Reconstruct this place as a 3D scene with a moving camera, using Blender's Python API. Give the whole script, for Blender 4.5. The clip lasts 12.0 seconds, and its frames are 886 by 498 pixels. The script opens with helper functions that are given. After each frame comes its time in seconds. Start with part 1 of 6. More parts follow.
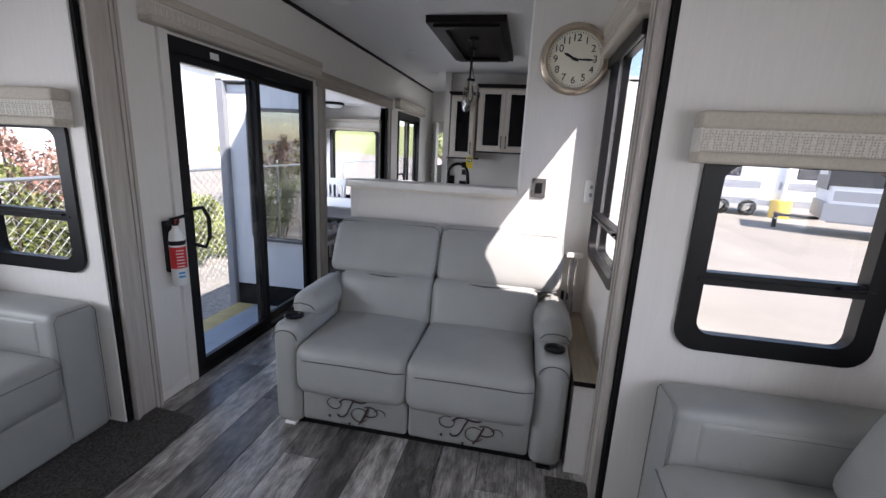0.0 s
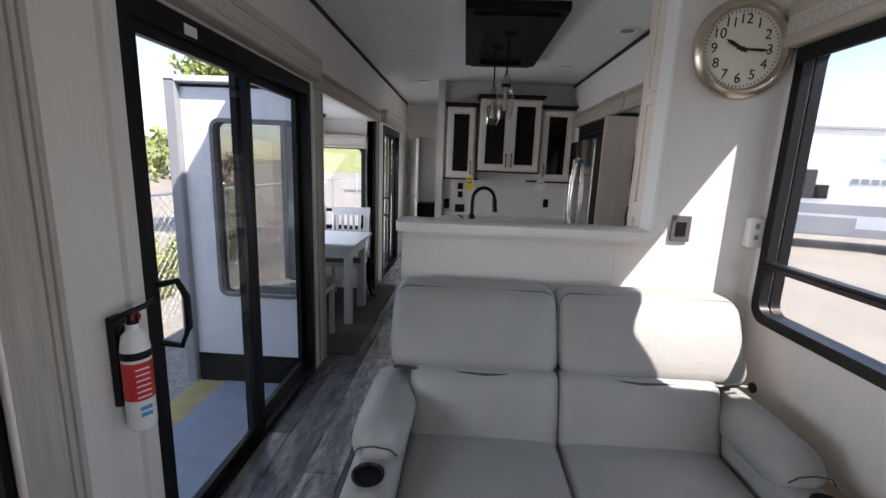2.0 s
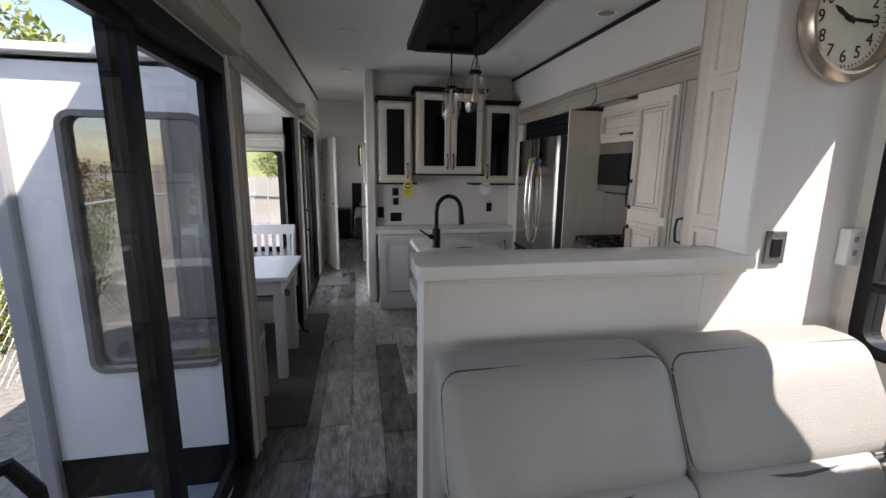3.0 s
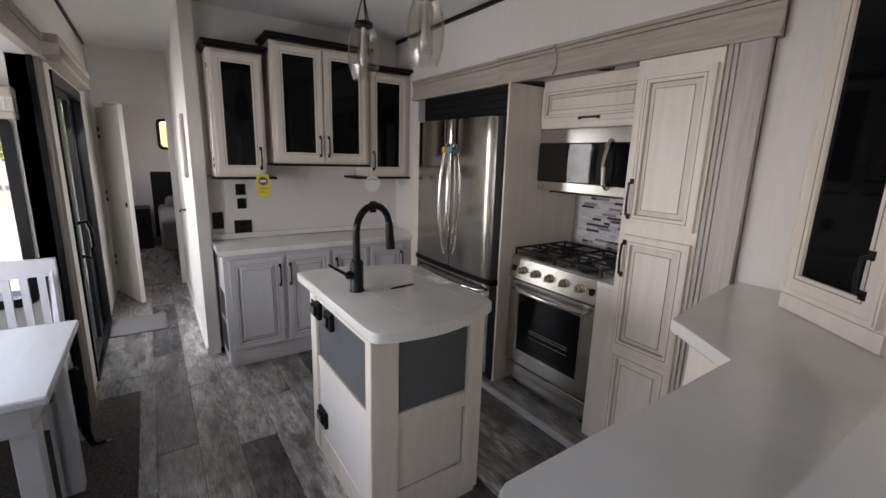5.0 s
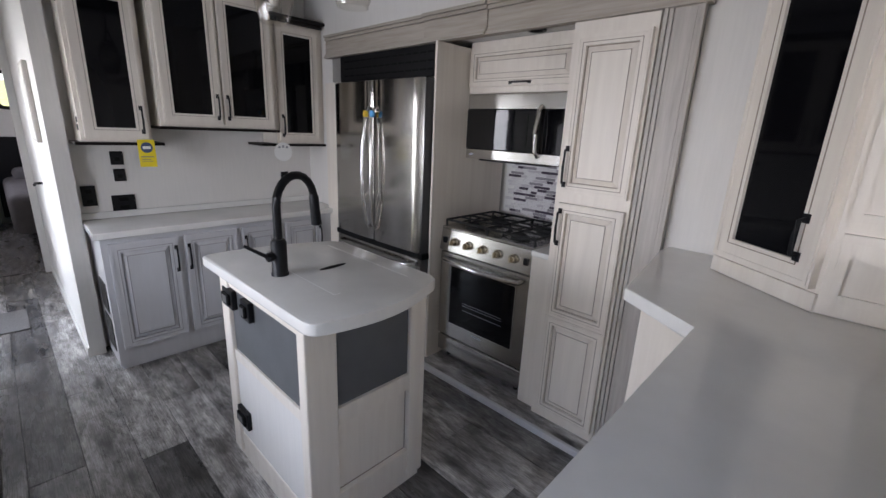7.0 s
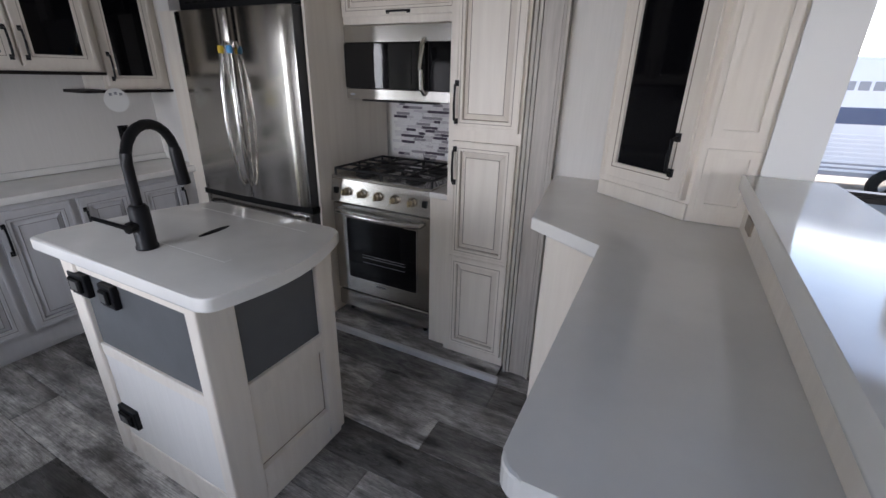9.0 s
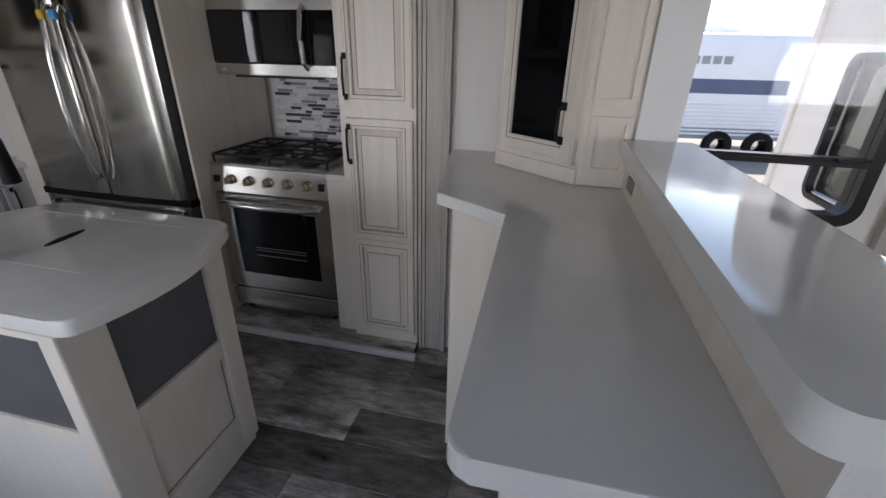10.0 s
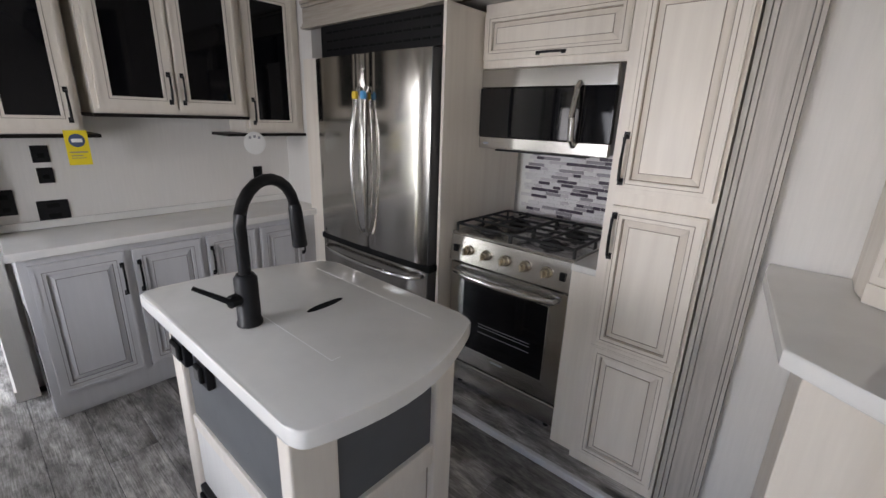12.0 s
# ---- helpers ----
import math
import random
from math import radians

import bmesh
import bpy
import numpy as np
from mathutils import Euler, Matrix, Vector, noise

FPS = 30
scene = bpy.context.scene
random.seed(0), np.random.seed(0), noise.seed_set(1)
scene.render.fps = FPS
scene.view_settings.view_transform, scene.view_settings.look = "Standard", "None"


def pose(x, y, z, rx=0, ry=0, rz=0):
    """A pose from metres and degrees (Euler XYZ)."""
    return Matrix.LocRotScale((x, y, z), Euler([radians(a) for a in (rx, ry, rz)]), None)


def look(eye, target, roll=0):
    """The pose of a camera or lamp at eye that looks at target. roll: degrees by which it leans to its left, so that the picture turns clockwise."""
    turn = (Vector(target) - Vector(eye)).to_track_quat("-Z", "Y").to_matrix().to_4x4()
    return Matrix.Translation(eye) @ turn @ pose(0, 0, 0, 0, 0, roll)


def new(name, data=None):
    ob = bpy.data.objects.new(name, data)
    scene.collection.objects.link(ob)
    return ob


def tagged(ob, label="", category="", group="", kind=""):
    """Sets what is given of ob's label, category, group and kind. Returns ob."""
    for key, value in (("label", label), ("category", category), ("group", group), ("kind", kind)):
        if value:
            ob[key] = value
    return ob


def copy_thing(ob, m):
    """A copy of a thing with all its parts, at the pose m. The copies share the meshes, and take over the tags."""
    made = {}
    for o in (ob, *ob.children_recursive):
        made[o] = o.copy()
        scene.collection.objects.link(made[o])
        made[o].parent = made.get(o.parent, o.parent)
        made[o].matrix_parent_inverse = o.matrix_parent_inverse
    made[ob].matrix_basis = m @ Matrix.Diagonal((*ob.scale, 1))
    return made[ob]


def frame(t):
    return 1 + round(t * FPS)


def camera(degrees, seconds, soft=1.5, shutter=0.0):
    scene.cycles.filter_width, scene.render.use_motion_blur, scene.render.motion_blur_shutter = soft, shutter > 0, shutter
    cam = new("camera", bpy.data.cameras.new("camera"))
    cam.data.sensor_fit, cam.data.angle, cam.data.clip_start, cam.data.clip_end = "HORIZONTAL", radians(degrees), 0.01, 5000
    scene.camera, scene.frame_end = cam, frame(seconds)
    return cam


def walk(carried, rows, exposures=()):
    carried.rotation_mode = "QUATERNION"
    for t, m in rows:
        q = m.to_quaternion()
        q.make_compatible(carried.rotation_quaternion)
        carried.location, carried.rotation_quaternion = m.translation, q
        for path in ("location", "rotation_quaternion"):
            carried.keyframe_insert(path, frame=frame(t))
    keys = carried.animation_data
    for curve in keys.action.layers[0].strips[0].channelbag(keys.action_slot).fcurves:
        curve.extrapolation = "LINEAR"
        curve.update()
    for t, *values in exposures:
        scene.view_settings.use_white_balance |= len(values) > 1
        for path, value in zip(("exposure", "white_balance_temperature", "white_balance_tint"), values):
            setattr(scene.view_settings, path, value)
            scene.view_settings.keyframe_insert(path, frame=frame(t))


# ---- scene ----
cam = camera(92.4, 12.0)
PATH = [
    (0, (0.131, 1.118, 1.41), (-0.225, 3.031, 0.949), 2.8),
    (0.5, (0.048, 1.167, 1.399), (-0.276, 3.087, 0.943), 2.8),
    (1, (-0.216, 1.315, 1.41), (-0.494, 3.248, 0.976), 2.7),
    (1.5, (-0.455, 1.563, 1.408), (-0.659, 3.512, 1.004), 2.3),
    (2, (-0.707, 1.881, 1.429), (-0.794, 3.842, 1.046), 2.2),
    (2.5, (-0.965, 2.195, 1.444), (-0.807, 4.153, 1.068), 1.3),
    (4.5, (-1.277, 3.571, 1.471), (-0.377, 5.312, 1.073), 1.3),
    (5, (-1.291, 3.772, 1.471), (-0.185, 5.384, 1.048), 1.7),
    (5.5, (-1.301, 3.884, 1.469), (-0.032, 5.36, 1.011), 2.0),
    (6, (-1.283, 3.914, 1.455), (0.053, 5.322, 0.974), 2.3),
    (6.5, (-1.275, 3.935, 1.45), (0.106, 5.289, 0.941), 2.4),
    (8.5, (-1.284, 3.975, 1.416), (0.173, 5.146, 0.703), 2.6),
    (9, (-1.272, 4.035, 1.412), (0.38, 4.878, 0.662), 1.4),
    (9.5, (-1.264, 4.06, 1.405), (0.499, 4.579, 0.615), 1.0),
    (10, (-1.255, 4.068, 1.401), (0.521, 4.461, 0.571), 1.4),
    (10.5, (-1.26, 4.101, 1.406), (0.502, 4.542, 0.569), 1.4),
    (11, (-1.232, 4.145, 1.418), (0.437, 4.901, 0.616), 2.4),
    (11.5, (-1.141, 4.211, 1.442), (0.421, 5.283, 0.801), 2.4),
    (12, (-1.044, 4.366, 1.425), (0.402, 5.616, 0.836), 2.0),
]
walk(cam, [(t, look(eye, target, roll)) for t, eye, target, roll in PATH],
     [(0.0, 1.38, 6500, 23), (1.5, 1.35, 6500, 21), (2.0, 1.25, 6700, 22), (2.5, 1.15, 6800, 22), (4.5, 1.6, 7350, 23), (5.0, 1.7, 7200, 24), (5.5, 1.9, 6900, 24), (8.5, 1.9, 6600, 22), (9.0, 1.7, 6600, 22), (9.5, 1.3, 6600, 22), (10.5, 1.3, 6900, 21), (11.5, 1.95, 7050, 22), (12.0, 2.0, 7000, 22)])

# ---- light ----
world = bpy.data.worlds.new("sky")
scene.world = world
world.use_nodes = True
wn = world.node_tree
sky = wn.nodes.new("ShaderNodeTexSky")
sky.sky_type = 'NISHITA'
sky.sun_disc = False
SUN_DIR = Vector((-1.4, 0.98, -2.17)).normalized()
sky.sun_elevation = math.asin(-SUN_DIR.z)
sky.sun_rotation = math.atan2(-SUN_DIR.x, -SUN_DIR.y)
sky.air_density, sky.dust_density, sky.ozone_density = 1.0, 0.6, 1.0
wn.links.new(sky.outputs[0], wn.nodes["Background"].inputs[0])
wn.nodes["Background"].inputs[1].default_value = 0.15
sun_data = bpy.data.lights.new("sun", 'SUN')
sun_data.energy, sun_data.angle, sun_data.color = 4.8, radians(0.53), (1.0, 0.95, 0.88)
sun = new("sun", sun_data)
sun.rotation_mode = 'QUATERNION'
sun.rotation_quaternion = SUN_DIR.to_track_quat('-Z', 'Y')


def sky_lamp(name, at, toward, w, h, watts, color=(0.93, 0.97, 1.0)):
    """An added area lamp that stands in for the sky's light at an opening."""
    d = bpy.data.lights.new(name, 'AREA')
    d.shape, d.size, d.size_y, d.energy, d.color = 'RECTANGLE', w, h, watts, color
    ob = new(name, d)
    ob.matrix_world = look(at, toward)


# The lounge lamps brighten the room from side windows out of view.
sky_lamp("sky_lamp_lounge_west", (-2.83, 1.05, 1.30), (-1.4, 1.05, 0.3), 1.68, 0.68, 16, (0.84, 0.94, 1.0))
sky_lamp("sky_lamp_lounge_east", (1.65, 0.85, 1.30), (0.3, 0.85, 0.3), 1.68, 0.68, 8.5, (0.86, 0.94, 1.0))
# Lamp added at the unseen side window to light dining corner and kitchen.
sky_lamp("sky_lamp_dining", (-2.69, 5.67, 1.20), (-1.2, 5.67, 0.2), 1.36, 0.82, 11.5, (0.80, 0.91, 1.0))
# Added lamp outside the hall door's glass, brightening hall floor and kitchen.
sky_lamp("sky_lamp_hall_door", (-2.0, 7.65, 1.05), (-0.6, 7.65, 0.3), 1.05, 1.6, 7.5, (0.84, 0.94, 1.0))
# Added lamp in an unseen west opening, lighting bedroom and open door.
sky_lamp("sky_lamp_bedroom", (-1.81, 10.5, 1.4), (0, 10.5, 1.2), 0.9, 0.6, 2.5)


# ---- materials ----
def mat(name, color, rough=0.6, metal=0.0, spread=0.0, scale=(8, 8, 8), bump=0.0, bscale=None, coat=0.0, vary=0.0, alt=None, detail=6.0, spec=0.5):
    """A procedural surface: colour mixed with a second one by stretched noise, fine grain, bump, and an offset by object."""
    m = bpy.data.materials.new(name)
    m.use_nodes = True
    nt = m.node_tree
    b = nt.nodes["Principled BSDF"]
    b.inputs["Roughness"].default_value = rough
    b.inputs["Metallic"].default_value = metal
    b.inputs["Coat Weight"].default_value = coat
    b.inputs["Specular IOR Level"].default_value = spec
    b.inputs["Base Color"].default_value = (*color, 1)
    if spread or bump or vary:
        geo = nt.nodes.new("ShaderNodeNewGeometry")
        mp = nt.nodes.new("ShaderNodeMapping")
        mp.inputs["Scale"].default_value = scale
        nt.links.new(geo.outputs["Position"], mp.inputs["Vector"])
        info = nt.nodes.new("ShaderNodeObjectInfo")
        if vary:
            comb = nt.nodes.new("ShaderNodeVectorMath")
            comb.operation = 'SCALE'
            comb.inputs[0].default_value = (37, 53, 71)
            nt.links.new(info.outputs["Random"], comb.inputs["Scale"])
            nt.links.new(comb.outputs[0], mp.inputs["Location"])
        no = nt.nodes.new("ShaderNodeTexNoise")
        no.inputs["Scale"].default_value = 1.0
        no.inputs["Detail"].default_value = detail
        no.inputs["Roughness"].default_value = 0.6
        nt.links.new(mp.outputs[0], no.inputs["Vector"])
        ramp = nt.nodes.new("ShaderNodeMapRange")
        ramp.inputs[1].default_value, ramp.inputs[2].default_value = 0.3, 0.7
        nt.links.new(no.outputs[0], ramp.inputs[0])
        mix = nt.nodes.new("ShaderNodeMix")
        mix.data_type = 'RGBA'
        two = alt if alt else tuple(c * (1 - spread) for c in color)
        mix.inputs[6].default_value, mix.inputs[7].default_value = (*color, 1), (*two, 1)
        nt.links.new(ramp.outputs[0], mix.inputs[0])
        out = mix.outputs[2]
        if vary:
            hs = nt.nodes.new("ShaderNodeHueSaturation")
            vr = nt.nodes.new("ShaderNodeMapRange")
            vr.inputs[3].default_value, vr.inputs[4].default_value = 1 - vary, 1 + vary
            nt.links.new(info.outputs["Random"], vr.inputs[0])
            nt.links.new(vr.outputs[0], hs.inputs["Value"])
            nt.links.new(out, hs.inputs["Color"])
            out = hs.outputs[0]
        nt.links.new(out, b.inputs["Base Color"])
        rr = nt.nodes.new("ShaderNodeMapRange")
        rr.inputs[3].default_value, rr.inputs[4].default_value = max(0.02, rough - 0.08), min(1, rough + 0.08)
        nt.links.new(no.outputs[0], rr.inputs[0])
        nt.links.new(rr.outputs[0], b.inputs["Roughness"])
        if bump:
            n2 = nt.nodes.new("ShaderNodeTexNoise")
            n2.inputs["Scale"].default_value = 1.0
            n2.inputs["Detail"].default_value = 4
            mp2 = nt.nodes.new("ShaderNodeMapping")
            mp2.inputs["Scale"].default_value = bscale or tuple(6 * s for s in scale)
            nt.links.new(geo.outputs["Position"], mp2.inputs["Vector"])
            nt.links.new(mp2.outputs[0], n2.inputs["Vector"])
            bp = nt.nodes.new("ShaderNodeBump")
            bp.inputs["Strength"].default_value = bump
            bp.inputs["Distance"].default_value = 0.004
            nt.links.new(n2.outputs[0], bp.inputs["Height"])
            nt.links.new(bp.outputs[0], b.inputs["Normal"])
    return m


def glass_mat(name, tint=(1, 1, 1), clear=0.9, rough=0.0, shine=0.04):
    """Thin pane: mostly clear, with a mirror share that grows towards grazing angles."""
    m = bpy.data.materials.new(name)
    m.use_nodes = True
    nt = m.node_tree
    nt.nodes.clear()
    out = nt.nodes.new("ShaderNodeOutputMaterial")
    tr = nt.nodes.new("ShaderNodeBsdfTransparent")
    tr.inputs[0].default_value = (*[c * clear for c in tint], 1)
    gl = nt.nodes.new("ShaderNodeBsdfGlossy")
    gl.inputs["Roughness"].default_value = rough
    lw = nt.nodes.new("ShaderNodeLayerWeight")
    lw.inputs[0].default_value = 0.5
    pw = nt.nodes.new("ShaderNodeMath")
    pw.operation = 'POWER'
    pw.inputs[1].default_value = 4.0
    fr = nt.nodes.new("ShaderNodeMath")
    fr.operation = 'MULTIPLY_ADD'
    fr.inputs[1].default_value, fr.inputs[2].default_value = 0.75, shine
    nt.links.new(lw.outputs["Facing"], pw.inputs[0])
    nt.links.new(pw.outputs[0], fr.inputs[0])
    mx = nt.nodes.new("ShaderNodeMixShader")
    nt.links.new(fr.outputs[0], mx.inputs[0])
    nt.links.new(tr.outputs[0], mx.inputs[1])
    nt.links.new(gl.outputs[0], mx.inputs[2])
    nt.links.new(mx.outputs[0], out.inputs[0])
    return m


M_WALL = mat("linen_wallpaper", (0.74, 0.715, 0.675), 0.65, spread=0.055, scale=(90, 90, 5), bump=0.25, bscale=(420, 420, 14))
M_CEIL = mat("ceiling_panel", (0.78, 0.77, 0.75), 0.7, spread=0.04, scale=(3, 3, 3), bump=0.1, bscale=(300, 300, 300))
M_CAB = mat("whitewashed_wood", (0.78, 0.72, 0.635), 0.42, spread=0.14, scale=(28, 28, 1.8), bump=0.12, bscale=(260, 260, 10), alt=(0.70, 0.635, 0.555), detail=9)
M_BASE = mat("grey_cabinet_paint", (0.55, 0.545, 0.55), 0.42, spread=0.08, scale=(35, 35, 3), bump=0.1, bscale=(220, 220, 12))
M_GLAZE = mat("brown_glaze", (0.30, 0.245, 0.19), 0.55)
M_GLAZE2 = mat("grey_glaze", (0.22, 0.21, 0.20), 0.55)
M_TRIM = mat("greige_trim", (0.46, 0.415, 0.355), 0.5, spread=0.3, scale=(60, 4, 60), alt=(0.34, 0.29, 0.235), bump=0.15, bscale=(300, 20, 300))
M_POST = mat("greige_post", (0.50, 0.465, 0.42), 0.5, spread=0.3, scale=(60, 60, 4), alt=(0.38, 0.345, 0.305), bump=0.15, bscale=(300, 300, 20))
M_DARK = mat("espresso_wood", (0.010, 0.007, 0.006), 0.45, spread=0.3, scale=(30, 30, 30), spec=0.2)
M_BLACK = mat("black_metal", (0.007, 0.007, 0.008), 0.42, spread=0.2, scale=(40, 40, 40), spec=0.25)
M_RUBBER = mat("black_seal", (0.006, 0.006, 0.006), 0.75, spec=0.15)
M_LEATHER = mat("grey_leather", (0.32, 0.328, 0.31), 0.42, spread=0.10, scale=(5, 5, 5), bump=0.35, bscale=(240, 240, 240))
M_PIPING = mat("dark_piping", (0.05, 0.05, 0.055), 0.5)
M_WELT = mat("sofa_welt", (0.17, 0.175, 0.168), 0.5)
M_QUARTZ = mat("white_quartz", (0.80, 0.785, 0.745), 0.09, spread=0.13, scale=(4, 4, 4), detail=12)
M_STEEL = mat("brushed_steel", (0.47, 0.45, 0.42), 0.15, metal=1.0, spread=0.05, scale=(9, 9, 0.6), detail=2)
M_STEELH = mat("brushed_steel_flat", (0.52, 0.505, 0.48), 0.22, metal=1.0, spread=0.05, scale=(1.5, 1.5, 30), detail=2)
M_CHROME = mat("satin_chrome", (0.72, 0.71, 0.69), 0.14, metal=1.0)
M_KNOB = mat("brass_toned_steel", (0.66, 0.58, 0.45), 0.25, metal=1.0)
M_BGLASS = mat("black_glass", (0.004, 0.004, 0.005), 0.05, spec=0.16)
M_MWGLASS = mat("appliance_glass", (0.006, 0.006, 0.007), 0.04, spec=0.6)
M_FILM = glass_mat("clear_film", (1, 1, 1), 0.98, 0.05, 0.03)
M_STITCH = mat("stitch_thread", (0.40, 0.35, 0.28), 0.9)
M_IRON = mat("cast_iron", (0.014, 0.014, 0.014), 0.6, bump=0.3, spread=0.3, scale=(60, 60, 60))
M_FROST = mat("smoked_acrylic", (0.115, 0.12, 0.125), 0.3, spread=0.25, scale=(4, 4, 4))
M_WHITE = mat("white_plastic", (0.82, 0.82, 0.80), 0.4)
M_RED = mat("red_label", (0.62, 0.03, 0.03), 0.45)
M_YELLOW = mat("yellow_card", (0.80, 0.62, 0.02), 0.5)
M_BLUE = mat("blue_tag", (0.06, 0.32, 0.62), 0.5)
M_CARPET = mat("dark_carpet", (0.125, 0.115, 0.108), 0.95, spread=0.6, scale=(110, 110, 110), bump=1.0, bscale=(420, 420, 420), alt=(0.018, 0.016, 0.015), detail=2)
M_RUG = mat("grey_rug", (0.17, 0.16, 0.155), 0.95, spread=0.3, scale=(120, 120, 120), bump=0.8, bscale=(420, 420, 420))
M_PLANK = mat("weathered_plank", (0.46, 0.442, 0.42), 0.27, spread=0.5, scale=(13, 3.0, 13), bump=0.35, bscale=(160, 9, 160), vary=0.62, alt=(0.105, 0.093, 0.085), detail=8)
nt_ = M_PLANK.node_tree
bs_ = nt_.nodes["Principled BSDF"]
src_ = bs_.inputs["Base Color"].links[0].from_socket
g_ = nt_.nodes.new("ShaderNodeNewGeometry")
m_ = nt_.nodes.new("ShaderNodeMapping")
m_.inputs["Scale"].default_value = (230, 9, 230)
w_ = nt_.nodes.new("ShaderNodeTexNoise")
w_.inputs["Scale"].default_value, w_.inputs["Detail"].default_value = 1.0, 5
r_ = nt_.nodes.new("ShaderNodeMapRange")
r_.inputs[1].default_value, r_.inputs[2].default_value, r_.inputs[3].default_value, r_.inputs[4].default_value = 0.36, 0.64, 0.66, 1.14
x_ = nt_.nodes.new("ShaderNodeMix")
x_.data_type, x_.blend_type = 'RGBA', 'MULTIPLY'
x_.inputs[0].default_value = 1.0
nt_.links.new(g_.outputs["Position"], m_.inputs["Vector"])
nt_.links.new(m_.outputs[0], w_.inputs["Vector"])
nt_.links.new(w_.outputs[0], r_.inputs[0])
nt_.links.new(src_, x_.inputs[6])
nt_.links.new(r_.outputs[0], x_.inputs[7])
nt_.links.new(x_.outputs[2], bs_.inputs["Base Color"])
# knots and dark weathered patches of the planks
k_ = nt_.nodes.new("ShaderNodeTexVoronoi")
k_.inputs["Scale"].default_value = 1.0
km_ = nt_.nodes.new("ShaderNodeMapping")
km_.inputs["Scale"].default_value = (9, 2.6, 9)
wb_ = nt_.nodes.new("ShaderNodeTexNoise")
wb_.inputs["Scale"].default_value, wb_.inputs["Detail"].default_value = 16.0, 4
wm_ = nt_.nodes.new("ShaderNodeVectorMath")
wm_.operation = 'MULTIPLY_ADD'
wm_.inputs[1].default_value = (0.35, 0.35, 0.0)
nt_.links.new(g_.outputs["Position"], km_.inputs["Vector"])
nt_.links.new(g_.outputs["Position"], wb_.inputs["Vector"])
nt_.links.new(wb_.outputs["Color"], wm_.inputs[0])
nt_.links.new(km_.outputs[0], wm_.inputs[2])
nt_.links.new(wm_.outputs[0], k_.inputs["Vector"])
kr_ = nt_.nodes.new("ShaderNodeMapRange")
kr_.inputs[1].default_value, kr_.inputs[2].default_value, kr_.inputs[3].default_value, kr_.inputs[4].default_value = 0.03, 0.30, 0.22, 1.0
nt_.links.new(k_.outputs["Distance"], kr_.inputs[0])
pn_ = nt_.nodes.new("ShaderNodeTexNoise")
pn_.inputs["Scale"].default_value, pn_.inputs["Detail"].default_value = 1.0, 9
pn_.inputs["Roughness"].default_value = 0.7
pm_ = nt_.nodes.new("ShaderNodeMapping")
pm_.inputs["Scale"].default_value = (24, 8, 24)
nt_.links.new(g_.outputs["Position"], pm_.inputs["Vector"])
nt_.links.new(pm_.outputs[0], pn_.inputs["Vector"])
pr_ = nt_.nodes.new("ShaderNodeMapRange")
pr_.inputs[1].default_value, pr_.inputs[2].default_value, pr_.inputs[3].default_value, pr_.inputs[4].default_value = 0.38, 0.62, 0.50, 1.22
nt_.links.new(pn_.outputs[0], pr_.inputs[0])
kx_ = nt_.nodes.new("ShaderNodeMath")
kx_.operation = 'MULTIPLY'
nt_.links.new(kr_.outputs[0], kx_.inputs[0])
nt_.links.new(pr_.outputs[0], kx_.inputs[1])
y_ = nt_.nodes.new("ShaderNodeMix")
y_.data_type, y_.blend_type = 'RGBA', 'MULTIPLY'
y_.inputs[0].default_value = 1.0
nt_.links.new(x_.outputs[2], y_.inputs[6])
nt_.links.new(kx_.outputs[0], y_.inputs[7])
nt_.links.new(y_.outputs[2], bs_.inputs["Base Color"])
M_SUBFLOOR = mat("subfloor", (0.05, 0.047, 0.045), 0.8)
M_LEDGE = mat("oak_ledge", (0.36, 0.30, 0.215), 0.45, spread=0.3, scale=(30, 3, 30), bump=0.1)
M_FABRIC = mat("valance_fabric", (0.52, 0.475, 0.40), 0.9, spread=0.15, scale=(90, 90, 90), bump=0.4, bscale=(500, 500, 500))
M_WEAVE = mat("valance_band", (0.72, 0.69, 0.62), 0.9, spread=0.25, scale=(140, 140, 140), bump=0.5, bscale=(400, 400, 400))
M_PANE = glass_mat("window_glass", (0.96, 1.0, 0.98), 0.94)
M_TINT = glass_mat("tinted_glass", (0.86, 0.92, 0.90), 0.22, 0.0, 0.34)
M_GREYFRAME = mat("grey_window_frame", (0.16, 0.155, 0.15), 0.45, spread=0.1)
M_LAMPGLASS = glass_mat("lamp_glass", (1, 0.99, 0.97), 0.975, 0.0, 0.05)
M_PEWTER = mat("champagne_metal", (0.62, 0.53, 0.43), 0.3, metal=1.0, spread=0.2, scale=(40, 40, 40))
M_DIAL = mat("cream_dial", (0.80, 0.77, 0.64), 0.6, spread=0.06, scale=(10, 10, 10))
M_INK = mat("black_ink", (0.02, 0.02, 0.02), 0.6)
M_GEL = mat("exterior_gelcoat", (0.80, 0.81, 0.82), 0.3, spread=0.04, scale=(2, 2, 2))
M_GREYBAND = mat("grey_band", (0.30, 0.31, 0.33), 0.4)
M_PLATE = mat("charcoal_plate", (0.09, 0.088, 0.085), 0.4)
M_GREYDK = mat("dark_grey_enamel", (0.05, 0.05, 0.052), 0.35)
M_NAVY = mat("navy_band", (0.06, 0.09, 0.17), 0.35)
M_CONC = mat("sunlit_concrete", (0.27, 0.243, 0.205), 0.9, spread=0.18, scale=(0.5, 0.5, 0.5), bump=0.3, bscale=(30, 30, 30), detail=10)
